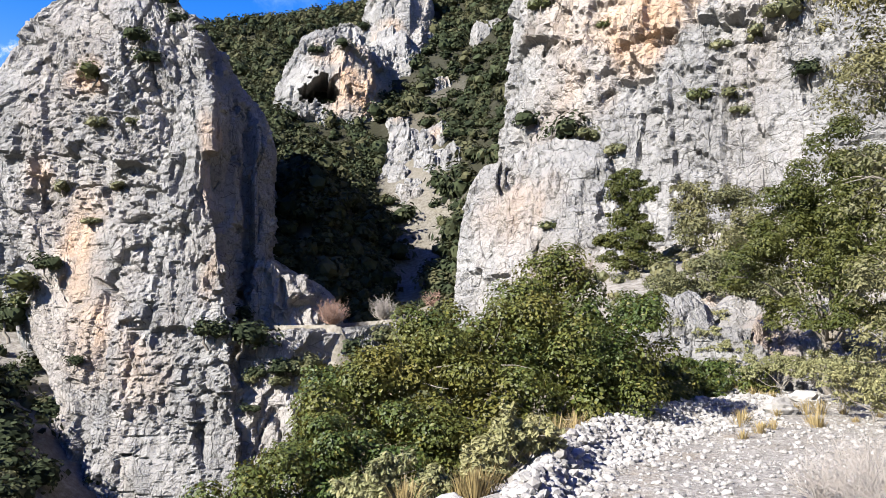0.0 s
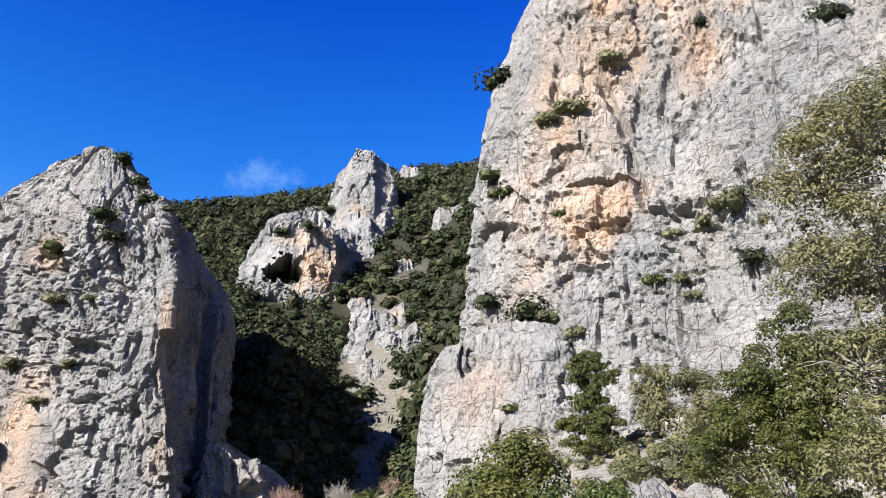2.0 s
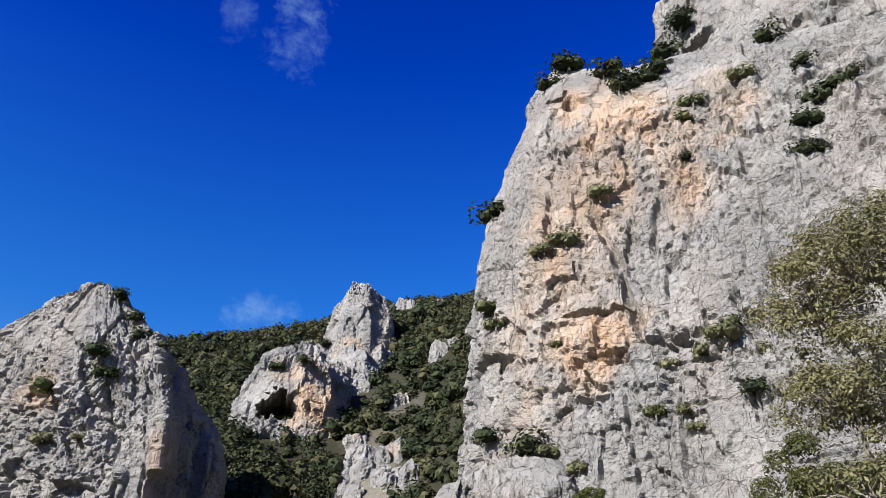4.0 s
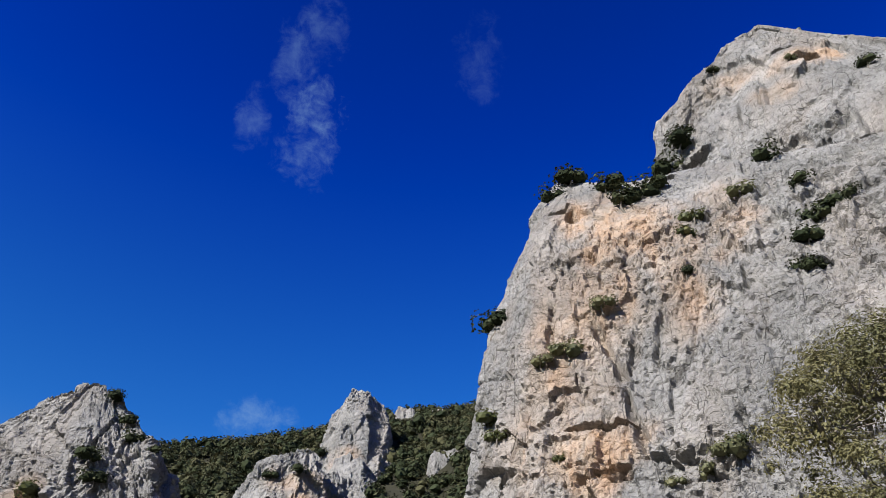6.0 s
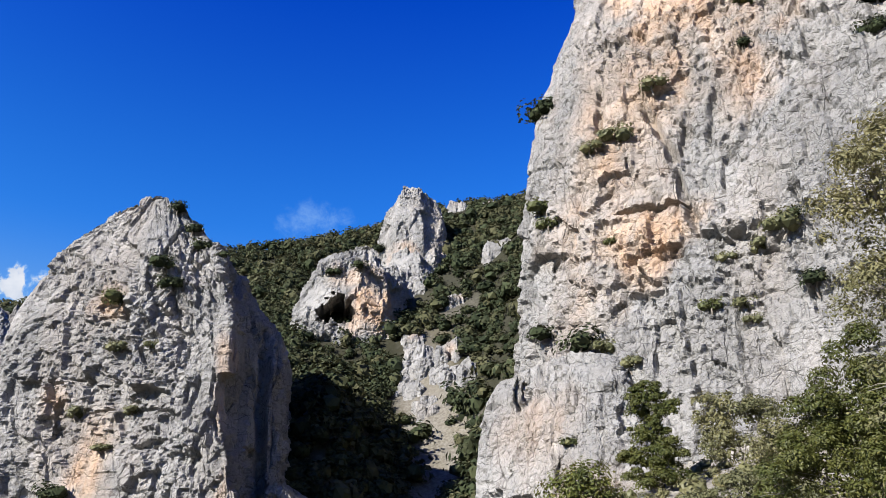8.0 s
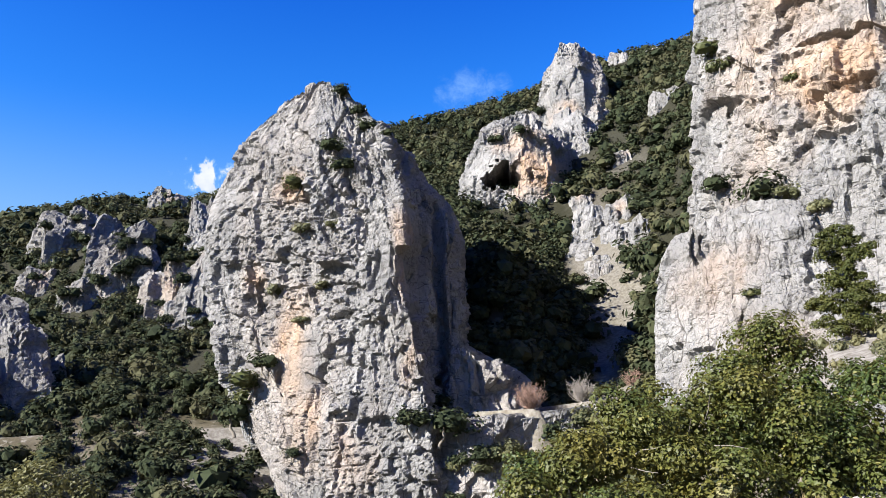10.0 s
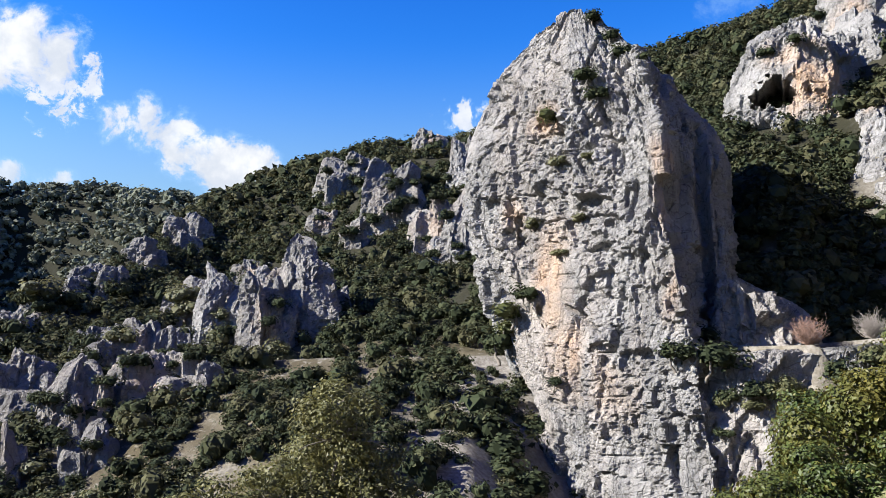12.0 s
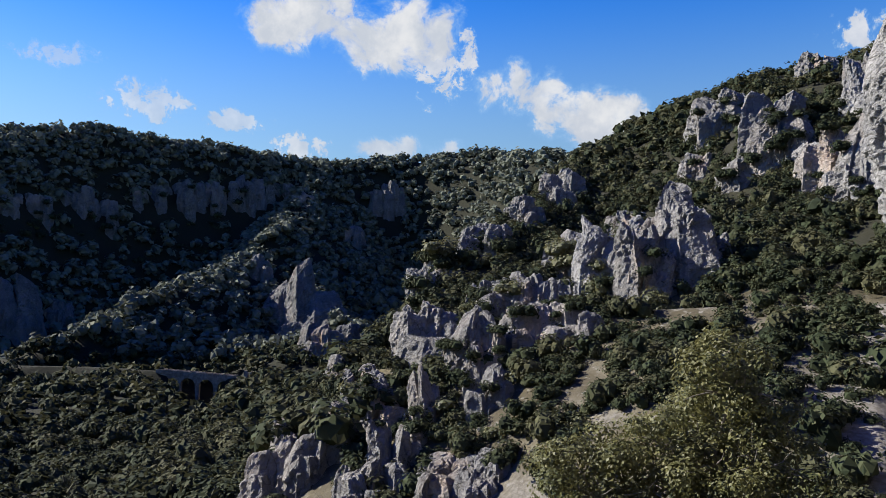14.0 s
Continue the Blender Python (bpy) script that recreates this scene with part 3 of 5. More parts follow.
# its dark lower shoulder beside the road bench
crag("rock_shoulder", [
    [(-15.5, 68.8, -24), (-14.6, 69.66, -3.44), (-14, 70.52, 5.16), (-13.6, 71.38, 7.74)],
    [(-11.5, 67.08, -24), (-11, 67.94, -3.44), (-10.9, 69.23, 1.72), (-11.3, 70.52, 5.59)],
    [(-6.8, 71.38, -24), (-7.4, 72.24, -3.44), (-7.4, 73.1, 1.72), (-8.2, 73.96, 3.61)],
    [(-6.0, 86, -4.3), (-7.4, 86, 3.44), (-9, 84.28, 5.16)],
    [(-15, 86, -4.3), (-15, 84.28, 5.16), (-13, 82.56, 8.6)],
], (0, 1, 2), 0.22, "shaded grey limestone shoulder at the foot of the pinnacle", "cliff", 0.75, 12, soften=3, big=1.6)

# wall under the road bench
crag("rock_wall", [
    [(-16.8, 66.5, -24), (-16.2, 66.8, -7), (-15.6, 67.2, 0.17)],
    [(-10.5, 64.5, -24), (-10.2, 65.36, -6.88), (-9.8, 66.65, 0.258)],
    [(-6.2, 67.08, -24), (-6.4, 67.94, -6.88), (-6.2, 68.8, 0.516)],
    [(-2, 68.8, -10.3), (-2.5, 69.66, -5.16), (-3, 70.52, 1.03)],
    [(-3, 73.96, -10.3), (-3.5, 73.96, 0.688)],
    [(-13, 72.24, -10.3), (-13, 72.24, 0.258)],
], (0, 1, 2), 0.22, "grey limestone wall below the road ledge", "cliff", 0.7, 14, crown=0.2, soften=4, big=1.2)

# great cliff on the right bank
crag("cliff", [
    [(3.6, 66, 0), (3.9, 66, 11), (4.2, 65.5, 20), (4.9, 66, 27.5), (5.6, 66.5, 35), (6.4, 67, 39), (8.3, 68, 47), (10.4, 70, 54), (11.2, 71, 58.5), (13.6, 73, 65)],
    [(9.5, 55, 0), (9.8, 56, 12), (10, 57, 22), (10.4, 58.5, 31), (10.8, 60, 38), (11.5, 62, 46), (12.8, 65, 54), (14.6, 69, 61.3)],
    [(18, 52, 0), (18.2, 53, 12), (18.6, 54.5, 22), (18.8, 56.5, 31), (19, 59, 40), (19.4, 62, 49), (20, 67, 58.5)],
    [(28, 49, 0), (28, 50.5, 14), (28, 53, 26), (28, 57, 38), (28.2, 61, 48), (28.5, 67, 58)],
    [(40, 46, 0), (40, 48, 14), (40, 51, 26), (40, 56, 38), (40, 61, 48), (40, 68, 56)],
    [(58, 48, 0), (58, 50, 20), (58, 58, 38), (58, 66, 48)],
    [(50, 100, 0), (48, 100, 40), (44, 95, 56)],
    [(12, 100, 10), (13, 99, 40), (16, 92, 60)],
], (7, 0, 1, 2, 3), 0.185, "high pale limestone cliff with orange-stained overhangs", "cliff", 1.0, 31,
    cracks=((15.6, 35.9, 17.4, 29.4, 0.36, 1.2), (17.4, 28.4, 18.2, 22.4, 0.36, 1.2), (12.2, 38.7, 11.8, 34.0, 0.20, 0.8), (9.1, 28.5, 8.0, 20.0, 0.20, 0.8), (12.7, 21.2, 17.7, 20.7, 0.20, 0.8), (12.5, 18.3, 15.3, 18.0, 0.20, 0.8), (21.2, 36.1, 19.8, 29.6, 0.20, 0.8), (9.7, 26.0, 12.5, 27.8, 0.20, 0.8), (25.3, 24.8, 26.2, 19.7, 0.20, 0.8)),
    dents=((7.4, 23.2, 0.6, 0.6, 1.3), (15.8, 21.4, 1.9, 0.3, 0.9), (15.3, 25.4, 3.2, 0.32, 1.1), (14.8, 52, 0.7, 1.1, 1.4), (13.8, 53.5, 1.2, 0.6, 0.9), (13.8, 30.0, 0.2, 0.6, 0.7),
           (18.8, 42, 0.25, 1.0, 0.7), (25.4, 15.5, 0.25, 1.2, 0.6), (23.5, 57, 1.2, 0.8, 1.6)), relief=0.78, big=0.6,
    stains=((14, 34, 5, 9, 0.7), (19, 48, 4, 8, 0.85), (23, 40, 3, 11, 0.7), (28, 46, 3, 8, 0.55), (11, 24, 4, 7, 0.5), (15, 22.5, 4.2, 4.2, 1.0), (12.8, 30, 2.0, 3, 0.8), (15.2, 51.5, 2.2, 4, 1.0), (17.0, 45, 1.6, 6, 0.9), (18.2, 38, 1.2, 6, 0.75), (21, 44, 1.2, 4, 0.7), (23.4, 46, 1.2, 4, 0.55), (10, 18, 3, 3, 0.35), (9.6, 26, 1.5, 5, 0.45), (19, 52, 3, 3, 0.5)))

# the tier above it
crag("upper_cliff", [
    [(21.5, 82, 40), (22.2, 82, 66), (23.0, 83, 76), (23.6, 84, 82.5), (25.6, 86, 85)],
    [(27.5, 74, 44), (27.6, 75, 60), (28.5, 77, 72), (29.8, 82, 83), (30.4, 83, 90), (32.0, 86, 96.5)],
    [(36, 70, 44), (36, 71.5, 60), (36, 74, 72), (36, 78, 82), (35.5, 82, 90), (35.5, 84, 96)],
    [(46, 68, 44), (46, 70, 60), (45, 74, 70), (43, 80, 78), (40.5, 84, 88.5)],
    [(60, 72, 40), (58, 78, 60), (52, 84, 72)],
    [(50, 115, 40), (46, 110, 80)],
    [(22, 115, 40), (26, 110, 84)],
], (0, 1, 2, 3), 0.26, "pale limestone summit block above the cliff", "cliff", 0.85, 47, relief=0.95, big=1.0,
    dents=((38.4, 79.5, 1.3, 1.6, 3.5), (26.8, 69.5, 1.4, 1.2, 2.4), (36.5, 84, 1.0, 0.6, 1.0)), stains=((38.4, 80, 3.2, 3.5, 0.95), (31.5, 84, 2.6, 3, 0.6), (34, 74, 3, 3, 0.5)))

# buttress in front of the cliff's foot
crag("buttress", [
    [(0.6, 60, -6), (0.9, 60, 3.5), (1.4, 60.5, 9), (2.0, 61, 11.8), (2.8, 61.5, 13.3)],
    [(4.6, 54, -6), (4.8, 55, 5), (5.2, 56.5, 10), (6.0, 58, 14.0)],
    [(9.4, 50, -4), (9.2, 51, 5), (8.8, 53, 10), (8.6, 55.5, 14.4)],
    [(14.5, 49, -2), (14.2, 50, 5), (13, 52, 10), (12, 55, 13.5)],
    [(14, 62, 0), (13, 62, 14)],
    [(1.0, 68, -4), (2.4, 68, 8), (4, 67, 14)],
], (5, 0, 1, 2), 0.16, "blocky pale limestone buttress below the cliff", "cliff", 0.75, 61, relief=0.7, big=0.7,
    dents=((4.4, 12.2, 0.35, 1.6, 1.1), (5.0, 11.8, 0.25, 1.2, 0.9), (7.0, 5.6, 0.25, 1.0, 0.7)), stains=((6, 8, 4, 4, 0.35), (9, 4, 3, 2, 0.4)))

# hill rocks behind: the cave rock and the summit pinnacles
crag("cave_rock", [
    [(-12.9, 142, 35), (-12.7, 143, 44), (-12.2, 144, 47.5), (-11.8, 145, 50)],
    [(-10.9, 138.5, 34), (-11.0, 139, 45), (-10.9, 140.5, 52), (-10.4, 143, 56)],
    [(-8.9, 137, 33), (-8.9, 138, 46), (-8.9, 139.5, 54), (-8.6, 142, 57.5)],
    [(-7.6, 136, 33), (-7.6, 136.7, 44), (-7.2, 138.5, 53), (-7.2, 142, 59)],
    [(-5.9, 136.5, 33), (-5.8, 137, 44.6), (-5.8, 139.5, 51.6), (-6.4, 142.3, 57.7)],
    [(-4.5, 140, 33), (-4.6, 141, 44.6), (-4.9, 142.5, 50), (-5.6, 145, 54)],
    [(-3.6, 153.5, 40.9), (-3.8, 153.5, 53.9), (-5, 151.6, 58)],
    [(-12, 156.2, 42.8), (-11, 154.4, 55.5)],
], (7, 0, 1, 2, 3, 4, 5), 0.26, "limestone knoll with a dark cave mouth and orange stain", "rock outcrop", 0.85, 71,
    dents=((-9.1, 43.6, 1.0, 3.2, 14.0), (-10.0, 43.0, 0.7, 2.2, 10.0), (-8.4, 42.6, 0.4, 1.6, 8.0), (-7.0, 43.2, 0.25, 1.2, 1.2)), stains=((-6.6, 45, 2.2, 6, 1.0), (-7.6, 51, 2.4, 3, 0.5)), soften=2, relief=1.25)
crag("summit_rock", [
    [(-7.4, 165, 56), (-6.6, 166, 66), (-6.0, 167, 73), (-5.2, 168, 79)],
    [(-5.2, 158, 50), (-5.0, 160, 62), (-4.8, 162, 74), (-4.4, 164, 82.5)],
    [(-2.8, 157, 50), (-2.8, 159, 62), (-2.8, 161, 74), (-3.0, 164, 82.5)],
    [(-1.0, 162, 50), (-0.8, 163, 62), (-1.0, 165, 74), (-1.8, 167, 80.5)],
    [(-0.8, 180, 62), (-1.4, 180, 78)],
    [(-7, 180, 62), (-5, 180, 78)],
], (5, 0, 1, 2, 3), 0.3, "jagged limestone pinnacle on the hill crest", "rock pinnacle", 1.1, 75, soften=6, stains=((-4.2, 62, 1.5, 5, 0.7),))


def outcrop(az, r, wide, tall, seed, res=0.3, sunk=3.0, label=LABEL_OUTCROP, name="rock_outcrop", material=ROCK):
    """A broken bluff on the slope: angular towers side by side, higher in the middle, with slanting jagged heads."""
    rnd = random.Random(seed)
    c = at(az, r, 0)
    ax, ay = math.sin(radians(az)), math.cos(radians(az))
    ground = land(c[0], c[1])[0]
    n = max(3, min(8, int(wide / (0.42 * tall + 1.2)) + 2))
    thing = new(name)
    thing.empty_display_size = 1.0
    for i in range(n + 2):
        low = i >= n
        u = rnd.uniform(-0.9, 0.9) if low else (2 * (i + 0.5) / n - 1) * 0.9 + rnd.uniform(-0.25, 0.25) / n
        back = wide * (rnd.uniform(-0.4, -0.2) if low else rnd.uniform(-0.16, 0.3))
        x, y = c[0] + ay * u * wide * 0.5 + ax * back, c[1] - ax * u * wide * 0.5 + ay * back
        high = tall * (rnd.uniform(0.2, 0.45) if low else (0.62 + 0.38 * (1 - u * u)) * rnd.uniform(0.7, 1.1))
        half = wide / n * rnd.uniform(0.9, 1.35)
        foot, top = land(x, y)[0] - sunk, ground + high
        m, spin = rnd.choice((5, 5, 6, 7)), rnd.uniform(0, 6.28)
        lx, ly = rnd.uniform(-0.16, 0.16) * high + ax * 0.42 * high, rnd.uniform(-0.16, 0.16) * high + ay * 0.42 * high
        slant, tip = rnd.uniform(0, 6.28), rnd.uniform(0.4, 0.75)
        ribs, seen = [], []
        for q in range(m):
            b = spin + (q + rnd.uniform(-0.28, 0.28)) * 2 * math.pi / m
            w = half * rnd.uniform(0.75, 1.2)
            head = top - high * (0.12 + 0.15 * math.cos(b - slant)) * rnd.uniform(0.5, 1.4)
            knee = rnd.uniform(0.45, 0.75)
            rib = []
            for t, f in ((0.0, 1.18), (0.4, 1.04), (knee, rnd.uniform(0.85, 1.05)), (0.93, 0.5 * (tip + 1) * rnd.uniform(0.85, 1.05)), (1.0, tip)):
                px, py = x + lx * t * t + math.cos(b) * w * f, y + ly * t * t + math.sin(b) * w * f
                rib.append((math.degrees(math.atan2(px, py)), math.hypot(px, py), foot + (head - foot) * t))
            ribs.append(rib)
            mid = b + math.pi / m
            if math.cos(mid) * ax + math.sin(mid) * ay < 0.35:
                seen.append(q)
        p, f, st = rock_body(ribs, seen or [0], res, max(0.22, min(0.6, half / 4.5)), seed * 13 + i, relief=0.9, soften=0, big=0.9, crown=0.04 * high,
                             stains=((az, ground + tall * 0.3, 57 * wide / r * 0.35, tall * 0.45, 0.45),) if seed % 3 == 0 else ())
        part("crag_block", mesh_of("crag_block", p, f, material, False, {"stain": st}), thing)
    return tagged(thing, label, "rock outcrop")


def up_slope(az, el, r0, r1):
    """How far out along a heading the land rises to an elevation."""
    r = np.linspace(r0, r1, 200)
    z = land(r * math.sin(radians(az)), r * math.cos(radians(az)))
    over = np.nonzero(z >= r * math.tan(radians(el)))[0]
    return float(r[over[0]] if len(over) else r[np.argmax(z / r)])


# bluffs on the slopes: heading and elevation of the foot, width and height, all in degrees from the shelf
CLEARED = []


def bluffs(spots, r0, r1, seed, res, sunk=3.0, label=LABEL_OUTCROP, grow=1.15, material=ROCK):
    for k, (a, e, w, h) in enumerate(spots):
        r = up_slope(a, e, r0, r1)
        outcrop(a, r, grow * radians(w) * r, grow * radians(h) * r, seed + k, res, sunk, label, material=material)
        CLEARED.append((*at(a, r - 0.02 * r, 0)[:2], 0.5 * radians(w) * r))


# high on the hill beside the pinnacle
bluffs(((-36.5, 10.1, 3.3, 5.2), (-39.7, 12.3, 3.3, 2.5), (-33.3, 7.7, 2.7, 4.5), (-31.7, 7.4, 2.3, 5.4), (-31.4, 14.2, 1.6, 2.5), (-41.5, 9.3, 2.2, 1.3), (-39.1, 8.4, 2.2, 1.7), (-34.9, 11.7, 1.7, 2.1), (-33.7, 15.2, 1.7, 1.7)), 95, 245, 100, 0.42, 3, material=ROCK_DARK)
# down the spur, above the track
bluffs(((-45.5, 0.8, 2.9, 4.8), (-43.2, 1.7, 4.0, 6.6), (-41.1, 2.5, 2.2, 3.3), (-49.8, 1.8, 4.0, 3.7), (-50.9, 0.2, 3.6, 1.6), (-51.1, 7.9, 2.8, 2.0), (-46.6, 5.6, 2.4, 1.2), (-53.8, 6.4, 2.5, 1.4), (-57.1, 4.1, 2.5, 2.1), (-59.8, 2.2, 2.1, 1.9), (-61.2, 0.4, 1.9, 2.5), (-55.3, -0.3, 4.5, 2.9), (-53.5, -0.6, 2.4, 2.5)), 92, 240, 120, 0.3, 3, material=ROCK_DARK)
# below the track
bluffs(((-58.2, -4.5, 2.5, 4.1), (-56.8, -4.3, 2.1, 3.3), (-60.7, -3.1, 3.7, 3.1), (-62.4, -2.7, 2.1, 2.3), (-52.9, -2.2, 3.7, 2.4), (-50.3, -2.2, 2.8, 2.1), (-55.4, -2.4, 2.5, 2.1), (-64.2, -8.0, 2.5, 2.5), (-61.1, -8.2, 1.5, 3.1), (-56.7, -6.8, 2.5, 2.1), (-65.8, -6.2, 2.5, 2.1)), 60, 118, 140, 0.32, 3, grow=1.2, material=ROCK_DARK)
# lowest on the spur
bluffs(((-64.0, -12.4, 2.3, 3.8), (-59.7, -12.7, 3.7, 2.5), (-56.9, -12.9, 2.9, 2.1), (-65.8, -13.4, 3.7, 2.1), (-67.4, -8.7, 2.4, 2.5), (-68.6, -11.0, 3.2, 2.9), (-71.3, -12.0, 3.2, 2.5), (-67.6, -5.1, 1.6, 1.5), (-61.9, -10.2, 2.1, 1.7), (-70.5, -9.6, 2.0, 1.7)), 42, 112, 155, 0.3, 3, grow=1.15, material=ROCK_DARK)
# on the far spur, in the limestone copy darkened for shade
bluffs(((-70.2, -2.3, 4.0, 4.6), (-68.4, -3.2, 3.2, 2.1), (-73.0, 2.1, 1.4, 1.7), (-63.8, 7.9, 2.2, 1.2), (-66.6, 5.0, 1.6, 1.2), (-88.3, -1.3, 1.9, 3.5), (-86.2, -0.4, 1.7, 1.2)), 250, 580, 170, 0.9, 9, material=ROCK_SHADED)
# broken band across the far hillside, dimmed by the shade in its rock colour
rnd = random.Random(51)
bluffs([(-89.5 + 1.9 * k + rnd.uniform(-0.6, 0.6), 6.5 + 0.12 * k + rnd.uniform(-1.2, 1.2), rnd.uniform(1.2, 2.8), rnd.uniform(0.5, 1.2)) for k in range(11)], 330, 590, 185, 1.0, 9, "grey rock band across the far hillside, shade put into its colour", 1.0, ROCK_SHADED)
# in the gully
bluffs(((-2.8, 13.5, 3.7, 3.3), (-0.7, 14.3, 2.5, 2.5), (-1.1, 12.7, 2.9, 2.1), (-4.0, 11.8, 2.9, 2.1), (0.1, 18.4, 1.9, 0.9), (3.2, 22.0, 2.5, 2.0), (0.3, 25.0, 2.5, 1.4), (2.8, 25.2, 1.7, 1.2), (-2.5, 10.6, 2.0, 1.7), (1.2, 13.1, 2.5, 1.7), (-3.3, 15.3, 2.5, 1.7)), 80, 206, 200, 0.3, 3, grow=0.72)
# round the cave rock and the summit
bluffs(((-10.7, 17.6, 2.4, 3.3), (-11.5, 17.0, 1.7, 1.9), (-5.2, 18.4, 2.3, 3.7), (-3.5, 19.6, 3.3, 4.5), (-6.0, 20.9, 2.3, 2.5), (-7.1, 21.4, 2.0, 1.7), (-4.4, 21.2, 2.4, 3.9), (-2.4, 20.8, 2.5, 4.8), (-1.4, 21.9, 1.5, 2.3), (-3.0, 23.5, 2.0, 2.3)), 110, 200, 250, 0.34, 3, grow=0.86)
# behind the pinnacle
bluffs(((-32.2, 7.8, 2.8, 3.7), (-33.6, 8.6, 2.4, 2.5), (-31.3, 12.7, 2.0, 3.3), (-48.6, 1.3, 2.9, 4.5), (-45.9, 3.5, 2.0, 2.5)), 80, 200, 215, 0.28, 3)
# broken rock in the scree under the cliff
bluffs(((18.4, -0.4, 5.0, 3.4), (22.6, -1.6, 5.5, 4.4), (25.2, 0.2, 4.0, 3.0), (20.2, -2.2, 4.0, 1.8), (16.2, 0.4, 3.4, 2.0), (14.6, 1.6, 3.0, 1.6), (24.4, -2.4, 3.4, 1.6), (19.6, 1.6, 4.0, 2.0), (27.0, -1.2, 3.0, 1.6)), 24, 50, 230, 0.11, 0.8, "pale broken limestone rocks showing through the scree")


# ---- plants ----
def leaf_material(name, dark, mid, warm, light=0.3, sheen=0.3, rough=0.55):
    """Foliage: every leaf and every plant a shade of its own."""
    m = bpy.data.materials.new(name)
    m.use_nodes = True
    g = Nodes(m.node_tree)
    isle = g.add("ShaderNodeNewGeometry").outputs["Random Per Island"]
    tint = g.add("ShaderNodeAttribute", {"attribute_name": "tint"}).outputs["Fac"]
    patch = g.noise(place(g), 0.5, 3.0)
    c = g.mix(isle, dark, mid)
    c = g.mix(g.ramp(g.math("MULTIPLY_ADD", patch, 0.8, g.math("MULTIPLY", tint, 0.6)), 0.5, 1.1, 0.0, 0.75), c, warm)
    c = g.mix(g.ramp(isle, 0.82, 1.0, 0.0, 0.4), c, warm)
    top = g.add("ShaderNodeBsdfPrincipled", Roughness=rough, Base_Color=c)
    top.inputs["Specular IOR Level"].default_value = sheen
    glow = g.add("ShaderNodeBsdfTranslucent", Color=g.mix(0.6, c, warm))
    mixed = g.add("ShaderNodeMixShader", i0=light, i1=top.outputs[0], i2=glow.outputs[0])
    g.t.links.new(mixed.outputs[0], g.add("ShaderNodeOutputMaterial").inputs[0])
    return m


LEAF_SCRUB = leaf_material("scrub_leaves", (0.015, 0.021, 0.011), (0.048, 0.06, 0.03), (0.092, 0.087, 0.046), 0.15, 0.08, 0.8)
# paler and greyer than real leaves: distance haze painted into the colour
LEAF_HAZED = leaf_material("hazed_wood_leaves", (0.075, 0.088, 0.072), (0.15, 0.165, 0.125), (0.165, 0.17, 0.12), 0.1, 0.05, 0.85)
LEAF_BROAD = leaf_material("broad_leaves", (0.017, 0.033, 0.008), (0.062, 0.092, 0.02), (0.21, 0.16, 0.034), 0.24)
LEAF_OLIVE = leaf_material("olive_green_leaves", (0.026, 0.034, 0.011), (0.09, 0.102, 0.034), (0.2, 0.18, 0.066), 0.25)
LEAF_GREY = leaf_material("grey_green_leaves", (0.068, 0.0736, 0.0336), (0.136, 0.14, 0.068), (0.216, 0.188, 0.084), 0.3)
LEAF_YELLOW = leaf_material("yellow_green_leaves", (0.0288, 0.0416, 0.0096), (0.068, 0.0816, 0.0192), (0.136, 0.12, 0.0288), 0.32)
LEAF_PALE = leaf_material("pale_felted_leaves", (0.128, 0.136, 0.06), (0.24, 0.24, 0.128), (0.336, 0.288, 0.136), 0.25, 0.1)
STRAW = leaf_material("dry_grass", (0.176, 0.136, 0.06), (0.288, 0.224, 0.104), (0.36, 0.28, 0.144), 0.25, 0.1)
BARK = principled("bark", lambda g: g.mix(g.noise(place(g, 1, 1, 0.3), 9.0, 5.0, 0.7), (0.07, 0.06, 0.05), (0.26, 0.235, 0.20)), 0.9, lambda g: g.noise(place(g, 1, 1, 0.25), 22.0, 4.0), 0.02, 0.6)

ICO = bmesh.new()
bmesh.ops.create_icosphere(ICO, subdivisions=1, radius=1.0)
ICO_V = np.array([v.co[:] for v in ICO.verts])
ICO_F = np.array([[v.index for v in f.verts] for f in ICO.faces])
ICO.free()


def unit(rng, n):
    v = rng.normal(size=(n, 3))
    return v / np.linalg.norm(v, axis=1, keepdims=True)


def leaves(rng, centre, normal, length, width, droop=0.25):
    """Folded leaves as triangle pairs at the centres."""
    n = len(centre)
    a = np.cross(normal, unit(rng, n))
    a /= np.linalg.norm(a, axis=1, keepdims=True) + 1e-9
    b = np.cross(normal, a)
    ln, wd = (length * rng.uniform(0.6, 1.3, n))[:, None], (width * rng.uniform(0.6, 1.3, n))[:, None]
    fold = normal * wd * rng.uniform(-droop, droop * 1.5, n)[:, None]
    v = np.stack([centre - a * ln * 0.5, centre + b * wd * 0.5 + fold, centre + a * ln * 0.5, centre - b * wd * 0.5 + fold], 1).reshape(-1, 3)
    k = np.arange(n)[:, None] * 4
    return v, np.concatenate([k + (0, 1, 2), k + (0, 2, 3)], 1).reshape(-1, 3)


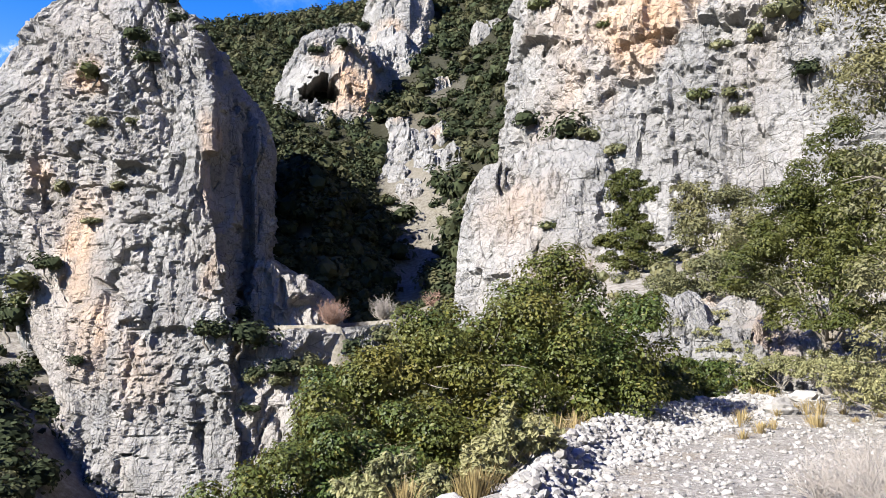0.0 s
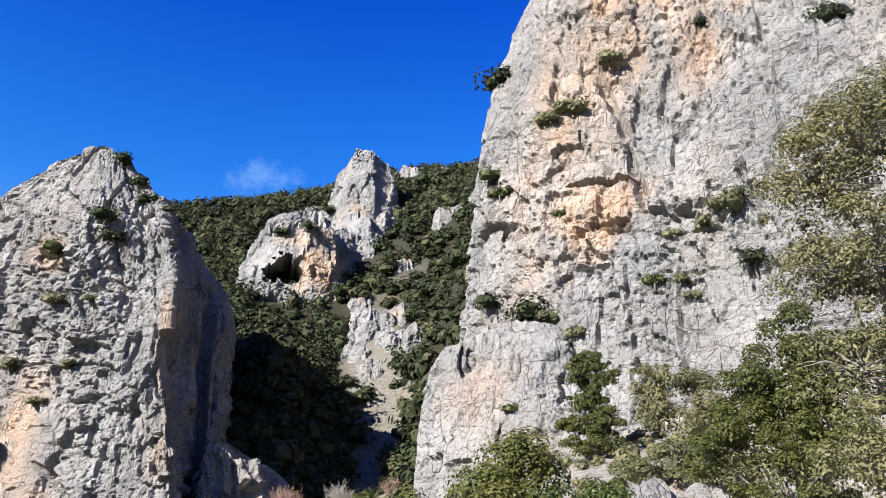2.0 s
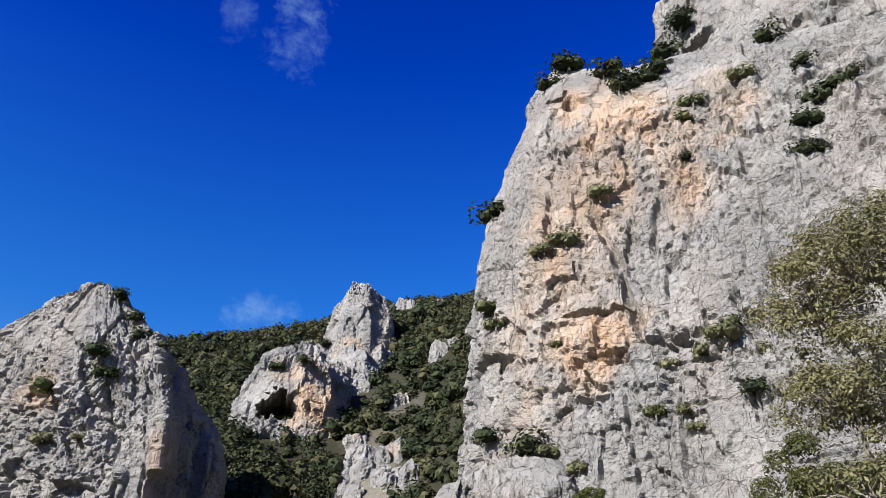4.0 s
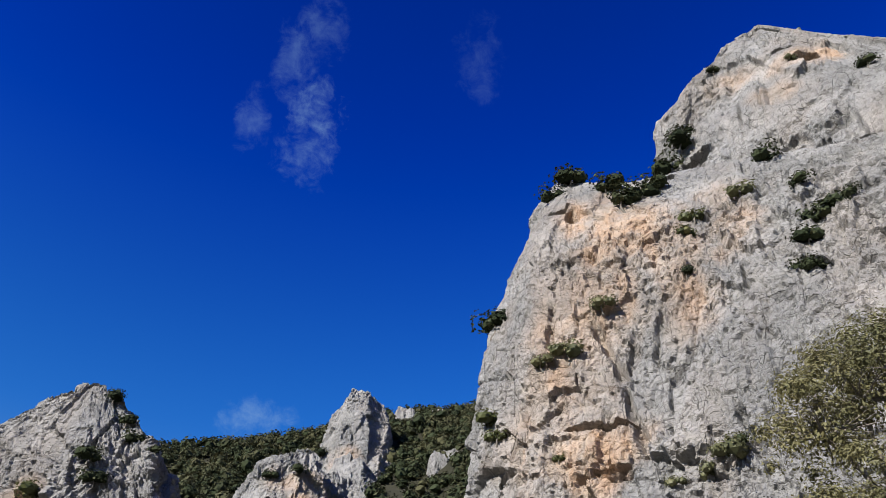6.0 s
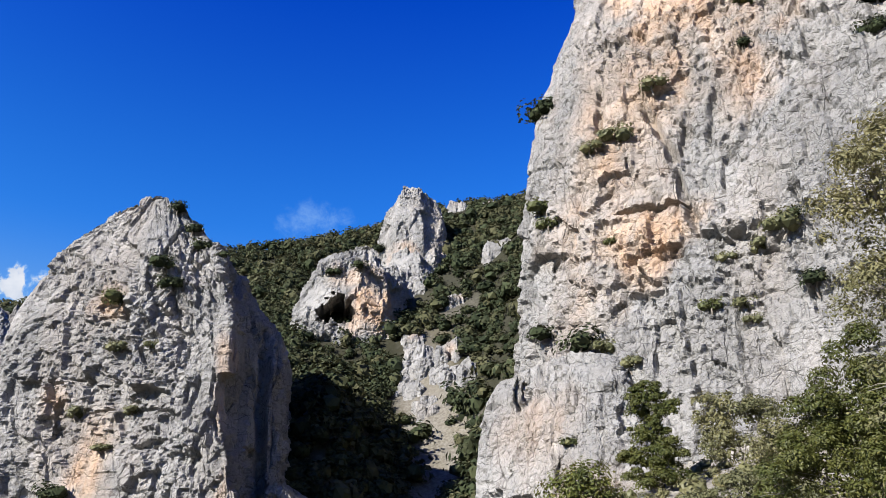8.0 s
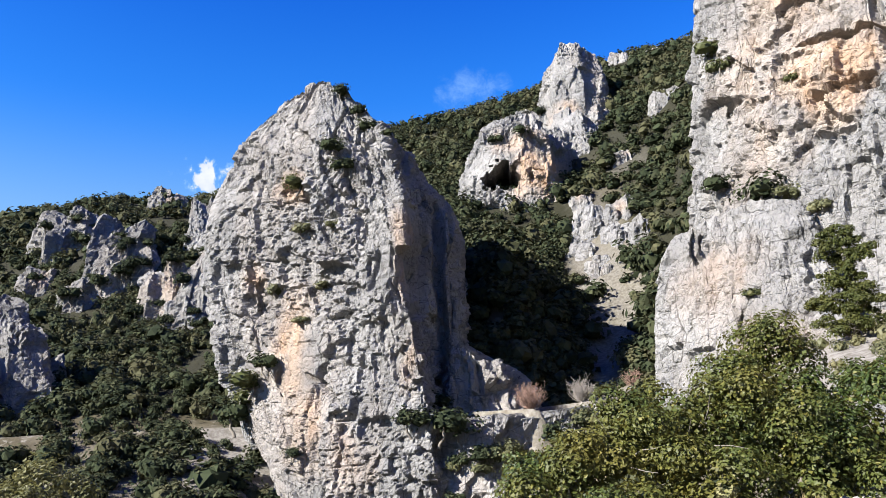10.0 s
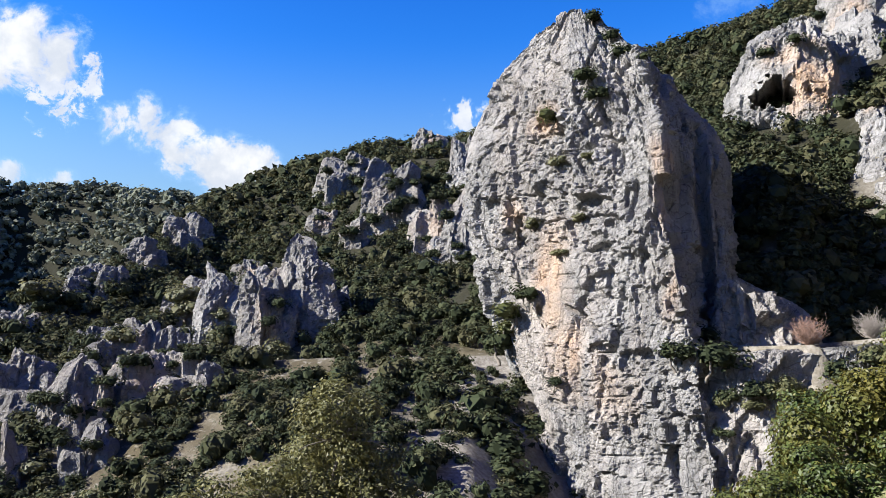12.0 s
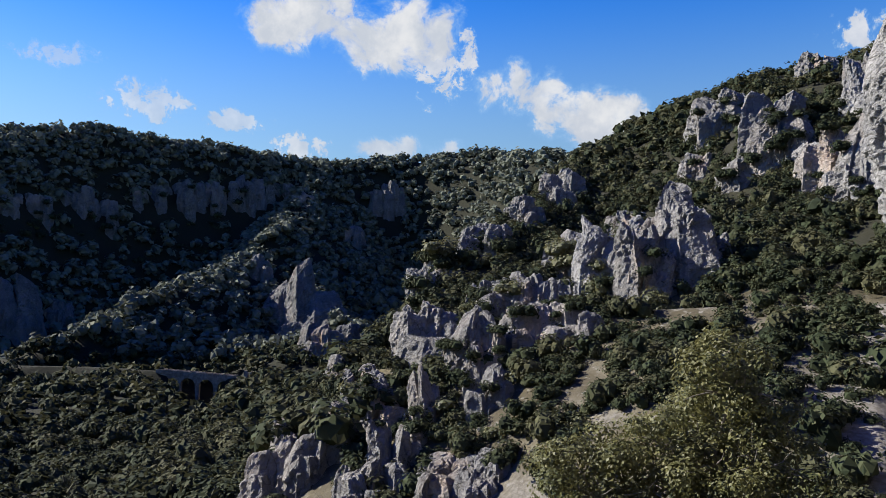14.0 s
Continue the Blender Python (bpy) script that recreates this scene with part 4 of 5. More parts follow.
def crown(rng, lobes, count, length, width, shell=(0.72, 1.06), gaps=0.25, core=0.6, clumps=0, cores=99, jitter=0.75):
    """Leaves round a set of lobes (centre, radii), gathered in clumps of uneven density, over a few dark inner masses."""
    lobes = np.asarray(lobes, float)
    whole = lobes
    if clumps:
        subs = []
        for q in lobes:
            u = unit(rng, clumps)
            u[:, 2] = np.where(u[:, 2] < -0.4, -u[:, 2], u[:, 2])
            for k in range(clumps):
                s = rng.uniform(0.22, 0.4)
                subs.append((*(q[:3] + u[k] * q[3:] * rng.uniform(0.62, 0.98)), *(q[3:] * s * (1, 1, 0.8))))
        lobes = np.array(subs)
    size = lobes[:, 3] * lobes[:, 4] + lobes[:, 5] * lobes[:, 4]
    pick = rng.choice(len(lobes), count, p=size / size.sum())
    u = unit(rng, count)
    u[:, 2] = np.where(u[:, 2] < -0.55, -u[:, 2], u[:, 2])
    rad = lobes[pick, 3:]
    c = lobes[pick, :3] + u * rad * rng.uniform(*shell, count)[:, None]
    mean = rad.mean()
    lump = fbm(c * (2.2 / mean), 2, 9)
    c = c + u * (0.2 * mean * lump)[:, None]
    keep = lump > -1.0 + gaps * 2
    c, u = c[keep], u[keep]
    nrm = u + jitter * unit(rng, len(c)) + (0, 0, 0.35)
    nrm /= np.linalg.norm(nrm, axis=1, keepdims=True)
    v, f = leaves(rng, c, nrm, length, width)
    if core:
        vs, fs, k = [v], [f], len(v)
        for q in whole[:cores]:
            w = ICO_V * q[3:] * core * rng.uniform(0.75, 1.1, (len(ICO_V), 1)) + q[:3]
            vs.append(w)
            fs.append(ICO_F + k)
            k += len(w)
        v, f = np.concatenate(vs), np.concatenate(fs)
    return v, f


def shrub_shape(seed, count, clump, lobes=6, flat=0.75, cores=3):
    """A unit shrub (radius about 1, foot at 0) of leaf clumps."""
    rng = np.random.default_rng(seed)
    q = []
    for k in range(lobes):
        b, d = rng.uniform(0, 6.28), rng.uniform(0.15, 0.55)
        s = rng.uniform(0.42, 0.62)
        q.append((math.cos(b) * d, math.sin(b) * d, rng.uniform(0.45, 0.95) * flat, s, s, s * rng.uniform(0.75, 1.0)))
    return crown(rng, q, count, clump, clump * 0.75, (0.7, 1.12), 0.12, 0.85, 0, cores, 0.4)


def thicket(name, places, shapes, material, seed, label, sizes):
    """Many shrubs in one sheet of growth. places: n x 3."""
    rng = np.random.default_rng(seed)
    vs, fs, ts, k = [], [], [], 0
    for i, p in enumerate(places):
        v, f = shapes[rng.integers(len(shapes))]
        b = rng.uniform(0, 6.28)
        s = sizes[i]
        c, n = math.cos(b) * s, math.sin(b) * s
        h = s * rng.uniform(0.75, 1.25)
        vs.append(np.stack([v[:, 0] * c - v[:, 1] * n + p[0], v[:, 0] * n + v[:, 1] * c + p[1], v[:, 2] * h + p[2]], 1))
        fs.append(f + k)
        ts.append(np.full(len(v), rng.uniform(0, 1) ** 1.5))
        k += len(v)
    ob = new(name, mesh_of(name, np.concatenate(vs), np.concatenate(fs), material, False, {"tint": np.concatenate(ts)}))
    return tagged(ob, label, "scrub", kind="stuff")


def scatter(seed, count, az, r, size, cover, clear=0.0):
    """Places on the land within a sector, thinned by a patchy cover and kept off the roads."""
    rng = np.random.default_rng(seed)
    a = np.radians(rng.uniform(*az, count))
    d = np.sqrt(rng.uniform(r[0] ** 2, r[1] ** 2, count))
    x, y = d * np.sin(a), d * np.cos(a)
    keep = 0.5 + 0.42 * fbm(np.stack([x * 0.09, y * 0.09, 0 * x], 1), 2, 90 + seed) > 1 - cover
    p = np.stack([x, y], 1)
    for line, wide in ((ROAD, 4.5), (ROAD_ON, 4.5), (TRACK, 1.7), (LEDGE, 2.4), ([at(-77.0, 250, 0), at(-77, 306, 0)], 6.0)):
        dist, high = along(p, line)
        keep &= dist > wide
    keep &= ~((np.degrees(a) > -28) & (np.degrees(a) < -16) & (d > 96) & (d < 170))
    for cx, cy, wide in CLEARED:
        keep &= (x - cx) ** 2 + (y - cy) ** 2 > wide * wide
    x, y = x[keep], y[keep]
    z = land(x, y)
    s = size[0] + (size[1] - size[0]) * rng.uniform(0, 1, len(x)) ** 1.8
    return np.stack([x, y, z - 0.15 * s], 1), s


SHRUB_DISTANT = [shrub_shape(380 + k, 16, 0.66, 4, 0.9, 1) for k in range(6)]
SHRUB_FAR = [shrub_shape(300 + k, 46, 0.38, 4, 0.85, 1) for k in range(6)]
SHRUB_MID = [shrub_shape(320 + k, 88, 0.29, 6, 0.8, 2) for k in range(6)]
SHRUB_NEAR = [shrub_shape(340 + k, 130, 0.24, 7, 0.8) for k in range(5)]

pl, sz = scatter(1, 2300, (-97, -42), (205, 340), (2.4, 4.4), 1.4)
thicket("far_woodland", pl, SHRUB_DISTANT, LEAF_SCRUB, 1, "dark evergreen oak scrub covering the lower far hillsides", sz)
# far woods take the leaf colour that carries the haze
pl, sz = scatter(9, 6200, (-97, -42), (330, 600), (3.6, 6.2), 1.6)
thicket("crest_woodland", pl, SHRUB_DISTANT, LEAF_HAZED, 9, "evergreen oak woods up to the far skyline, haze put into the leaf colour", sz)
pl, sz = scatter(2, 1000, (-97, -65), (42, 215), (1.7, 4.4), 1.3)
thicket("valley_woodland", pl, SHRUB_MID, LEAF_SCRUB, 2, "dense dark evergreen scrub in the valley bottom", sz)
pl, sz = scatter(3, 3000, (-66, -12), (104, 175), (1.1, 2.7), 1.15)
thicket("hillside_scrub", pl, SHRUB_MID, LEAF_SCRUB, 3, "dark green evergreen scrub on the rocky hillside", sz)
pl, sz = scatter(10, 3000, (-66, -12), (175, 262), (1.4, 3.2), 1.2)
thicket("upper_scrub", pl, SHRUB_FAR, LEAF_SCRUB, 10, "dark green evergreen scrub along the hill crest", sz)
pl, sz = scatter(4, 1500, (-14, 6), (80, 215), (1.3, 3.2), 1.0)
off = np.degrees(np.arctan2(pl[:, 0], pl[:, 1])) + 2.2 + 0.012 * (np.hypot(pl[:, 0], pl[:, 1]) - 90)
keep = (np.abs(off) > np.random.default_rng(5).uniform(0.0, 3.0, len(pl))) | (np.hypot(pl[:, 0], pl[:, 1]) > 134)
more, size = scatter(11, 480, (-13, -4.2), (79, 122), (1.1, 2.5), 1.3)
pl, sz, keep = np.concatenate([pl, more]), np.concatenate([sz, size]), np.concatenate([keep, np.full(len(more), True)])
thicket("gully_scrub", pl[keep], SHRUB_MID, LEAF_SCRUB, 4, "dark green evergreen scrub filling the shaded gully", sz[keep])
pl, sz = scatter(5, 1500, (-70, -25), (38, 112), (0.9, 2.3), 0.8)
open_scree = np.degrees(np.arctan2(pl[:, 0], pl[:, 1])) > np.random.default_rng(15).uniform(-37, -20, len(pl))
pl, sz = pl[~open_scree], sz[~open_scree]
thicket("slope_scrub", pl, SHRUB_NEAR, LEAF_SCRUB, 5, "olive green scrub on the near slopes of the gorge", sz)
pl, sz = scatter(6, 170, (-97, -18), (17, 40), (0.6, 1.4), 0.85)
thicket("bank_scrub", pl, SHRUB_NEAR, LEAF_SCRUB, 6, "low green scrub on the bank below the shelf", sz)
pl, sz = scatter(8, 330, (-24, 9), (22, 80), (0.8, 2.2), 0.92)
keep = (np.degrees(np.arctan2(pl[:, 0], pl[:, 1])) < 3) | (np.hypot(pl[:, 0], pl[:, 1]) < 45)
thicket("gorge_scrub", pl[keep], SHRUB_NEAR, LEAF_SCRUB, 8, "dark scrub on the shaded floor of the gorge", sz[keep])
pl, sz = scatter(7, 150, (8, 44), (27, 50), (0.35, 1.0), 0.62)
thicket("scree_scrub", pl, SHRUB_NEAR, LEAF_GREY, 7, "grey-green low bushes on the scree under the cliff", sz)


def tube(points, radii, sides=5):
    """A tapered limb through the points."""
    points = np.asarray(points, float)
    d = np.gradient(points, axis=0)
    d /= np.linalg.norm(d, axis=1, keepdims=True) + 1e-9
    ref = np.array((0.3, 0.9, 0.1)) if abs(d[0][2]) > 0.5 else np.array((0.0, 0.1, 1.0))
    a = np.cross(d, ref)
    a /= np.linalg.norm(a, axis=1, keepdims=True) + 1e-9
    b = np.cross(d, a)
    t = np.arange(sides) * 2 * math.pi / sides
    ring = points[:, None] + np.asarray(radii)[:, None, None] * (a[:, None] * np.cos(t)[None, :, None] + b[:, None] * np.sin(t)[None, :, None])
    return ring.reshape(-1, 3), grid_faces(len(points), sides, wrap=True)


def joined(pieces):
    vs, fs, k = [], [], 0
    for v, f in pieces:
        vs.append(v)
        fs.append(f + k)
        k += len(v)
    return np.concatenate(vs), np.concatenate(fs)


def limb(rng, a, b, r0, r1, bend=0.15, n=7):
    a, b = np.asarray(a, float), np.asarray(b, float)
    t = np.linspace(0, 1, n)[:, None]
    side = unit(rng, 1)[0] * np.linalg.norm(b - a) * bend
    p = a + (b - a) * t + side * np.sin(t * math.pi) + rng.normal(size=(n, 3)) * np.linalg.norm(b - a) * 0.015
    return tube(p, np.linspace(r0, r1, n))


def plant(name, label, category, foot, lobes, count, length, width, material, seed, trunk=0.09, twigs=40, gaps=0.25, core=0.6, shell=(0.6, 1.1), clumps=14):
    """A leafy plant: trunk, limbs and twigs, and a crown of single leaves. foot and lobes as (heading, distance, height[, radii])."""
    rng = np.random.default_rng(seed)
    base = at(*foot)
    spots = [(*(at(a, r, z) - base), rx, ry, rz) for a, r, z, rx, ry, rz in lobes]
    thing = new(name)
    thing.location = base
    thing.empty_display_size = 0.3
    hub = np.mean([s[:3] for s in spots], axis=0) * (0.35, 0.35, 0.3)
    stems = [limb(rng, (0, 0, -0.3), hub, trunk, trunk * 0.75)]
    part("trunk", mesh_of("trunk", *stems[0], BARK, True), thing)
    for s in spots:
        part("limb", mesh_of("limb", *limb(rng, hub, s[:3], trunk * 0.6, trunk * 0.22), BARK, True), thing)
    bits = []
    for k in range(twigs):
        s = np.array(spots[rng.integers(len(spots))])
        u = unit(rng, 1)[0]
        u[2] = abs(u[2]) * 0.9 - 0.15
        bits.append(limb(rng, s[:3] + 0.15 * u * s[3:], s[:3] + u * s[3:] * rng.uniform(0.85, 1.08), trunk * 0.16, 0.004, 0.12, 5))
    if bits:
        tagged(part("twig_mass", mesh_of("twig_mass", *joined(bits), BARK, True), thing), kind="stuff")
    v, f = crown(rng, spots, count, length, width, shell, gaps, 0, clumps, jitter=0.5)
    v2, f2 = crown(rng, spots, count // 5, length * 1.3, width * 1.3, (0.2, 0.65), 0.05, 0)
    v, f = np.concatenate([v, v2]), np.concatenate([f, f2 + len(v)])
    part("crown", mesh_of("crown", v, f, material, False, {"tint": np.full(len(v), rng.uniform(0.2, 0.6))}), thing)
    return tagged(thing, label, category)


# the big leafy bush at the rim of the shelf
plant("broadleaf_bush", "large spreading bush with glossy green and yellowing leaves", "bush", (6.5, 14.5, -2.6),
      [(9.6, 16.2, 0.05, 1.5, 1.4, 1.75), (13.0, 16.0, -0.35, 1.0, 1.2, 1.3), (6.0, 15.5, -0.35, 1.5, 1.4, 1.4), (2.2, 15.0, -0.45, 1.5, 1.4, 1.4), (-1.8, 14.5, -0.75, 1.4, 1.4, 1.2), (4.5, 14.0, -1.6, 1.6, 1.3, 1.2), (-0.5, 13.6, -2.0, 1.4, 1.2, 1.1), (-5.2, 14.0, -1.5, 1.3, 1.3, 1.1), (10.5, 15.0, -1.2, 1.3, 1.1, 1.2)],
      68000, 0.078, 0.058, LEAF_BROAD, 11, 0.12, 60, 0.22, clumps=16)
plant("olive_green_bush", "low dense bush with small olive green leaves", "bush", (-10.5, 12.0, -3.4),
      [(-7.8, 12.4, -2.0, 1.0, 1.0, 0.8), (-11.5, 12.0, -2.55, 1.2, 1.1, 0.95), (-14.6, 11.6, -2.9, 0.9, 1.0, 0.85), (-5.0, 12.0, -2.35, 1.0, 1.0, 0.8)],
      20000, 0.07, 0.05, LEAF_BROAD, 12, 0.06, 40, 0.1)
plant("rim_bush", "rounded green bush behind the bank of stones", "bush", (14.5, 18.2, -2.4),
      [(11.4, 17.6, -1.35, 1.1, 0.9, 0.85), (14.2, 18.6, -1.05, 1.2, 1.0, 1.0), (16.8, 20.5, -1.25, 1.1, 1.0, 0.75), (19.8, 23.5, -1.35, 1.2, 1.0, 0.75)],
      18000, 0.095, 0.07, LEAF_BROAD, 13, 0.06, 30, 0.1)
# trees at the right
plant("grey_green_tree", "tall open tree with small grey-green leaves and bare twigs", "tree", (33.5, 15.5, -1.7),
      [(30.4, 15.0, 6.0, 1.1, 1.2, 1.3), (33.5, 15.4, 6.7, 1.4, 1.3, 1.5), (37.2, 15.8, 6.8, 1.6, 1.4, 1.7), (41, 16, 6.0, 1.8, 1.5, 2.0), (31.4, 15.2, 4.3, 1.2, 1.2, 1.2), (35.2, 15.4, 4.6, 1.6, 1.4, 1.5), (31.2, 15.0, 2.6, 1.2, 1.2, 1.1), (35.0, 15.4, 2.2, 1.7, 1.4, 1.5), (32.0, 14.8, 0.9, 1.3, 1.1, 1.1), (39.0, 15.6, 3.0, 1.9, 1.4, 2.2), (35.5, 15.0, 0.0, 1.6, 1.2, 1.1), (30.6, 14.6, -0.2, 0.8, 0.9, 0.7)],
      58000, 0.085, 0.042, LEAF_GREY, 14, 0.16, 260, 0.06, 0.35, (0.2, 1.2), 16)
plant("yellow_green_bush", "tall dense bush with yellow-green leaves", "bush", (26.0, 22.0, -1.0),
      [(27.8, 21.5, 4.1, 1.2, 1.2, 1.3), (25.4, 21.8, 3.3, 1.2, 1.2, 1.3), (22.8, 22.4, 2.5, 1.0, 1.1, 1.1), (28.0, 21.5, 2.4, 1.5, 1.2, 1.4), (25.0, 22.0, 1.8, 1.4, 1.2, 1.2), (28.5, 20.0, 1.6, 1.3, 1.2, 1.1), (26.6, 21.8, 3.0, 1.2, 1.1, 1.2), (24.0, 22.1, 2.4, 1.1, 1.1, 1.1), (29.6, 21.0, 3.4, 1.2, 1.1, 1.3), (21.6, 22.6, 1.7, 1.0, 1.0, 0.9), (26.4, 21.0, 1.4, 1.2, 1.1, 0.9), (27.4, 20.8, 0.5, 1.0, 1.0, 0.7), (24.6, 21.4, 0.6, 1.0, 1.0, 0.7)],
      46000, 0.09, 0.05, LEAF_YELLOW, 15, 0.09, 110, 0.06, clumps=8)
plant("grey_bush", "open grey-green bush growing on the scree", "bush", (19.0, 29.0, 0.2),
      [(16.6, 29.5, 1.7, 1.1, 1.0, 0.9), (19.2, 29.0, 2.0, 1.3, 1.1, 1.0), (21.8, 28.0, 1.8, 1.3, 1.1, 1.0), (23.8, 27.0, 1.3, 1.1, 1.0, 0.8)],
      16000, 0.10, 0.06, LEAF_GREY, 16, 0.07, 80, 0.14, 0.5)
plant("scree_bush", "dark bush with a yellowing lower half against the cliff foot", "bush", (13.4, 45, 2.6),
      [(12.5, 45, 8.0, 0.9, 0.9, 0.9), (13.5, 45, 8.8, 1.1, 1.0, 0.9), (14.4, 45, 8.0, 0.9, 0.9, 0.9), (13.4, 45, 7.3, 1.0, 1.0, 0.9), (12.6, 44.9, 6.5, 0.8, 0.9, 0.8), (13.9, 44.9, 6.4, 0.9, 0.9, 0.9), (12.2, 44.8, 5.4, 1.0, 1.0, 0.9), (13.4, 44.8, 5.2, 1.2, 1.0, 1.0), (14.7, 44.6, 5.6, 1.1, 1.0, 0.9), (12.8, 44.5, 4.1, 1.2, 1.0, 0.9), (14.6, 44.5, 4.3, 1.2, 1.0, 0.9)],
      19000, 0.13, 0.09, LEAF_YELLOW, 17, 0.08, 80, 0.16, clumps=7)
plant("pale_bush", "thin pale grey-green bush in front of the cliff", "bush", (19.0, 42, 3.0),
      [(17.8, 42, 7.0, 1.3, 1.1, 1.3), (20.2, 42, 6.8, 1.5, 1.1, 1.3), (18.4, 42, 5.2, 1.5, 1.2, 1.5), (21, 41, 5.0, 1.5, 1.2, 1.5)],
      9000, 0.16, 0.09, LEAF_GREY, 18, 0.07, 60, 0.2, 0.4)
# tree below the shelf on the left
plant("olive_green_tree", "bushy tree with thin olive-yellow leaves rising from the bank", "tree", (-43.0, 13.5, -4.4),
      [(-39.9, 13.2, -1.35, 0.85, 0.9, 0.95), (-41.0, 13.4, -2.5, 1.3, 1.2, 1.1), (-38.2, 13.2, -2.5, 1.0, 1.1, 1.1), (-45.0, 13.4, -2.75, 1.1, 1.1, 1.05), (-49.0, 13.2, -3.1, 1.0, 1.1, 0.95), (-43.5, 13.0, -3.8, 1.5, 1.2, 1.2), (-38.0, 13.0, -3.8, 1.1, 1.1, 1.2), (-48.6, 13.0, -4.0, 1.1, 1.1, 1.0)],
      42000, 0.075, 0.045, LEAF_OLIVE, 19, 0.1, 200, 0.12, 0.5, (0.4, 1.2))


# ---- bushes that grow out of the rock faces ----
from mathutils.bvhtree import BVHTree

FACES = []
for ob in list(scene.objects):
    if ob.type == "MESH" and (ob.get("category") in ("cliff", "rock pinnacle", "rock outcrop") or ob.name == "ground" or ob.name.startswith("crag_block")):
        FACES.append(BVHTree.FromPolygons([v.co for v in ob.data.vertices], [p.vertices for p in ob.data.polygons]))


def face_at(az, el):
    """The rock or ground met along a bearing from the shelf."""
    way = Vector((math.sin(radians(az)) * math.cos(radians(el)), math.cos(radians(az)) * math.cos(radians(el)), math.sin(radians(el))))
    hits = [h for h in (t.ray_cast(Vector((0, 0, 0)), way) for t in FACES) if h[0] is not None]
    return min(hits, key=lambda h: h[3]) if hits else None


CLIFF_BUSHES = [mesh_of("cliff_bush", *shrub_shape(360 + k, 260, 0.21, 7, 0.8), (LEAF_SCRUB, LEAF_SCRUB, LEAF_OLIVE, LEAF_GREY)[k], False) for k in range(4)]
GNARLED = mesh_of("trunk", *limb(np.random.default_rng(3), (0, 0, -0.5), (0.15, 0.1, 0.6), 0.07, 0.03), BARK, True)


def cliff_bush(az, el, wide, kind=0, high=0.85):
    """A bush wide degrees across, rooted where the bearing meets the rock."""
    hit = face_at(az, el)
    if hit is None:
        return
    s = math.radians(wide) * hit[3] * 0.62
    thing = new("cliff_bush")
    thing.location = hit[0] + Vector((hit[1][0], hit[1][1], 0)) * s * 0.25 - Vector((0, 0, s * 0.45))
    thing.rotation_euler = (0, 0, az * 1.7 + el)
    thing.scale = (s, s, s * high)
    part("crown", CLIFF_BUSHES[kind], thing)
    part("trunk", GNARLED, thing)
    tagged(thing, ("dark evergreen bush rooted in a crack of the rock", "dark green bush on a rock ledge", "yellowing bush clinging to the cliff", "thin grey-green bush clinging to the rock")[kind], "bush", "bushes on the rock faces")


for spot in ((7.7, 8.2, 1.2, 2), (-22.7, 10.2, 1.6, 3, 0.5), (-26.1, 9.7, 1.3, 3), (-26.6, 4.6, 2.2, 1), (-28.2, 2.2, 2.1, 2), (-14.8, 1.5, 2.4, 0), (-14.8, 0.1, 3.2, 0), (-29.7, -3.3, 5.0, 1), (-28.4, -5.6, 5.4, 1), (-26.5, -4.9, 3.0, 0), (-24.2, 7.7, 1.4, 3, 0.5), (-12.0, 12.5, 1.5, 0), (-11.8, 5.3, 1.5, 0), (-16.3, 0.4, 2.6, 1)):
    cliff_bush(*spot)
for spot in ((-13.0, -0.2, 3.2, 0), (-28.4, 1.2, 3.2, 1), (-27.6, 3.4, 2.6, 2), (-5.8, -0.9, 3.0, 0), (-9.8, -1.7, 1.8, 3), (-25.0, -1.7, 1.4, 0), (-6.2, 22.0, 1.2, 0), (-9.6, 20.3, 1.2, 0), (-7.4, 20.9, 1.4, 1), (14.9, 41.5, 2.4, 0), (13.4, 40.7, 2.0, 0), (18.5, 40.7, 2.4, 1), (20.7, 41.2, 2.8, 1), (19.6, 39.6, 2.4, 1)):
    cliff_bush(*spot)
for spot in ((22.4, 41.8, 2.3, 0), (24.1, 41.2, 2.7, 1), (25.8, 42.6, 2.3, 0), (26.3, 43.5, 1.5, 0), (22.5, 40.2, 2.1, 1), (21.2, 39.9, 2.4, 0), (25.1, 37.6, 1.9, 2), (24.4, 36.7, 1.5, 2), (32.6, 40.2, 2.3, 0), (34.4, 38.1, 1.6, 0), (29.7, 38.5, 1.7, 3), (33.8, 34.2, 2.1, 0), (34.3, 35.6, 2.5, 1), (32.6, 32.6, 1.8, 0)):
    cliff_bush(*spot)
for spot in ((35.7, 35.8, 2.1, 1), (37.2, 36.2, 1.7, 1), (30.1, 46.9, 0.9, 0), (23.7, 33.9, 1.1, 0), (7.2, 31.6, 2.7, 0), (6.2, 30.8, 1.6, 0), (13.0, 29.4, 2.2, 3), (7.2, 24.9, 2.2, 2), (7.4, 23.7, 1.8, 2), (11.1, 28.8, 1.6, 3), (9.1, 35.7, 1.0, 0), (36.9, 45.9, 0.8, 3), (42.6, 43.6, 1.3, 0), (16.6, 32.6, 1.7, 3)):
    cliff_bush(*spot)
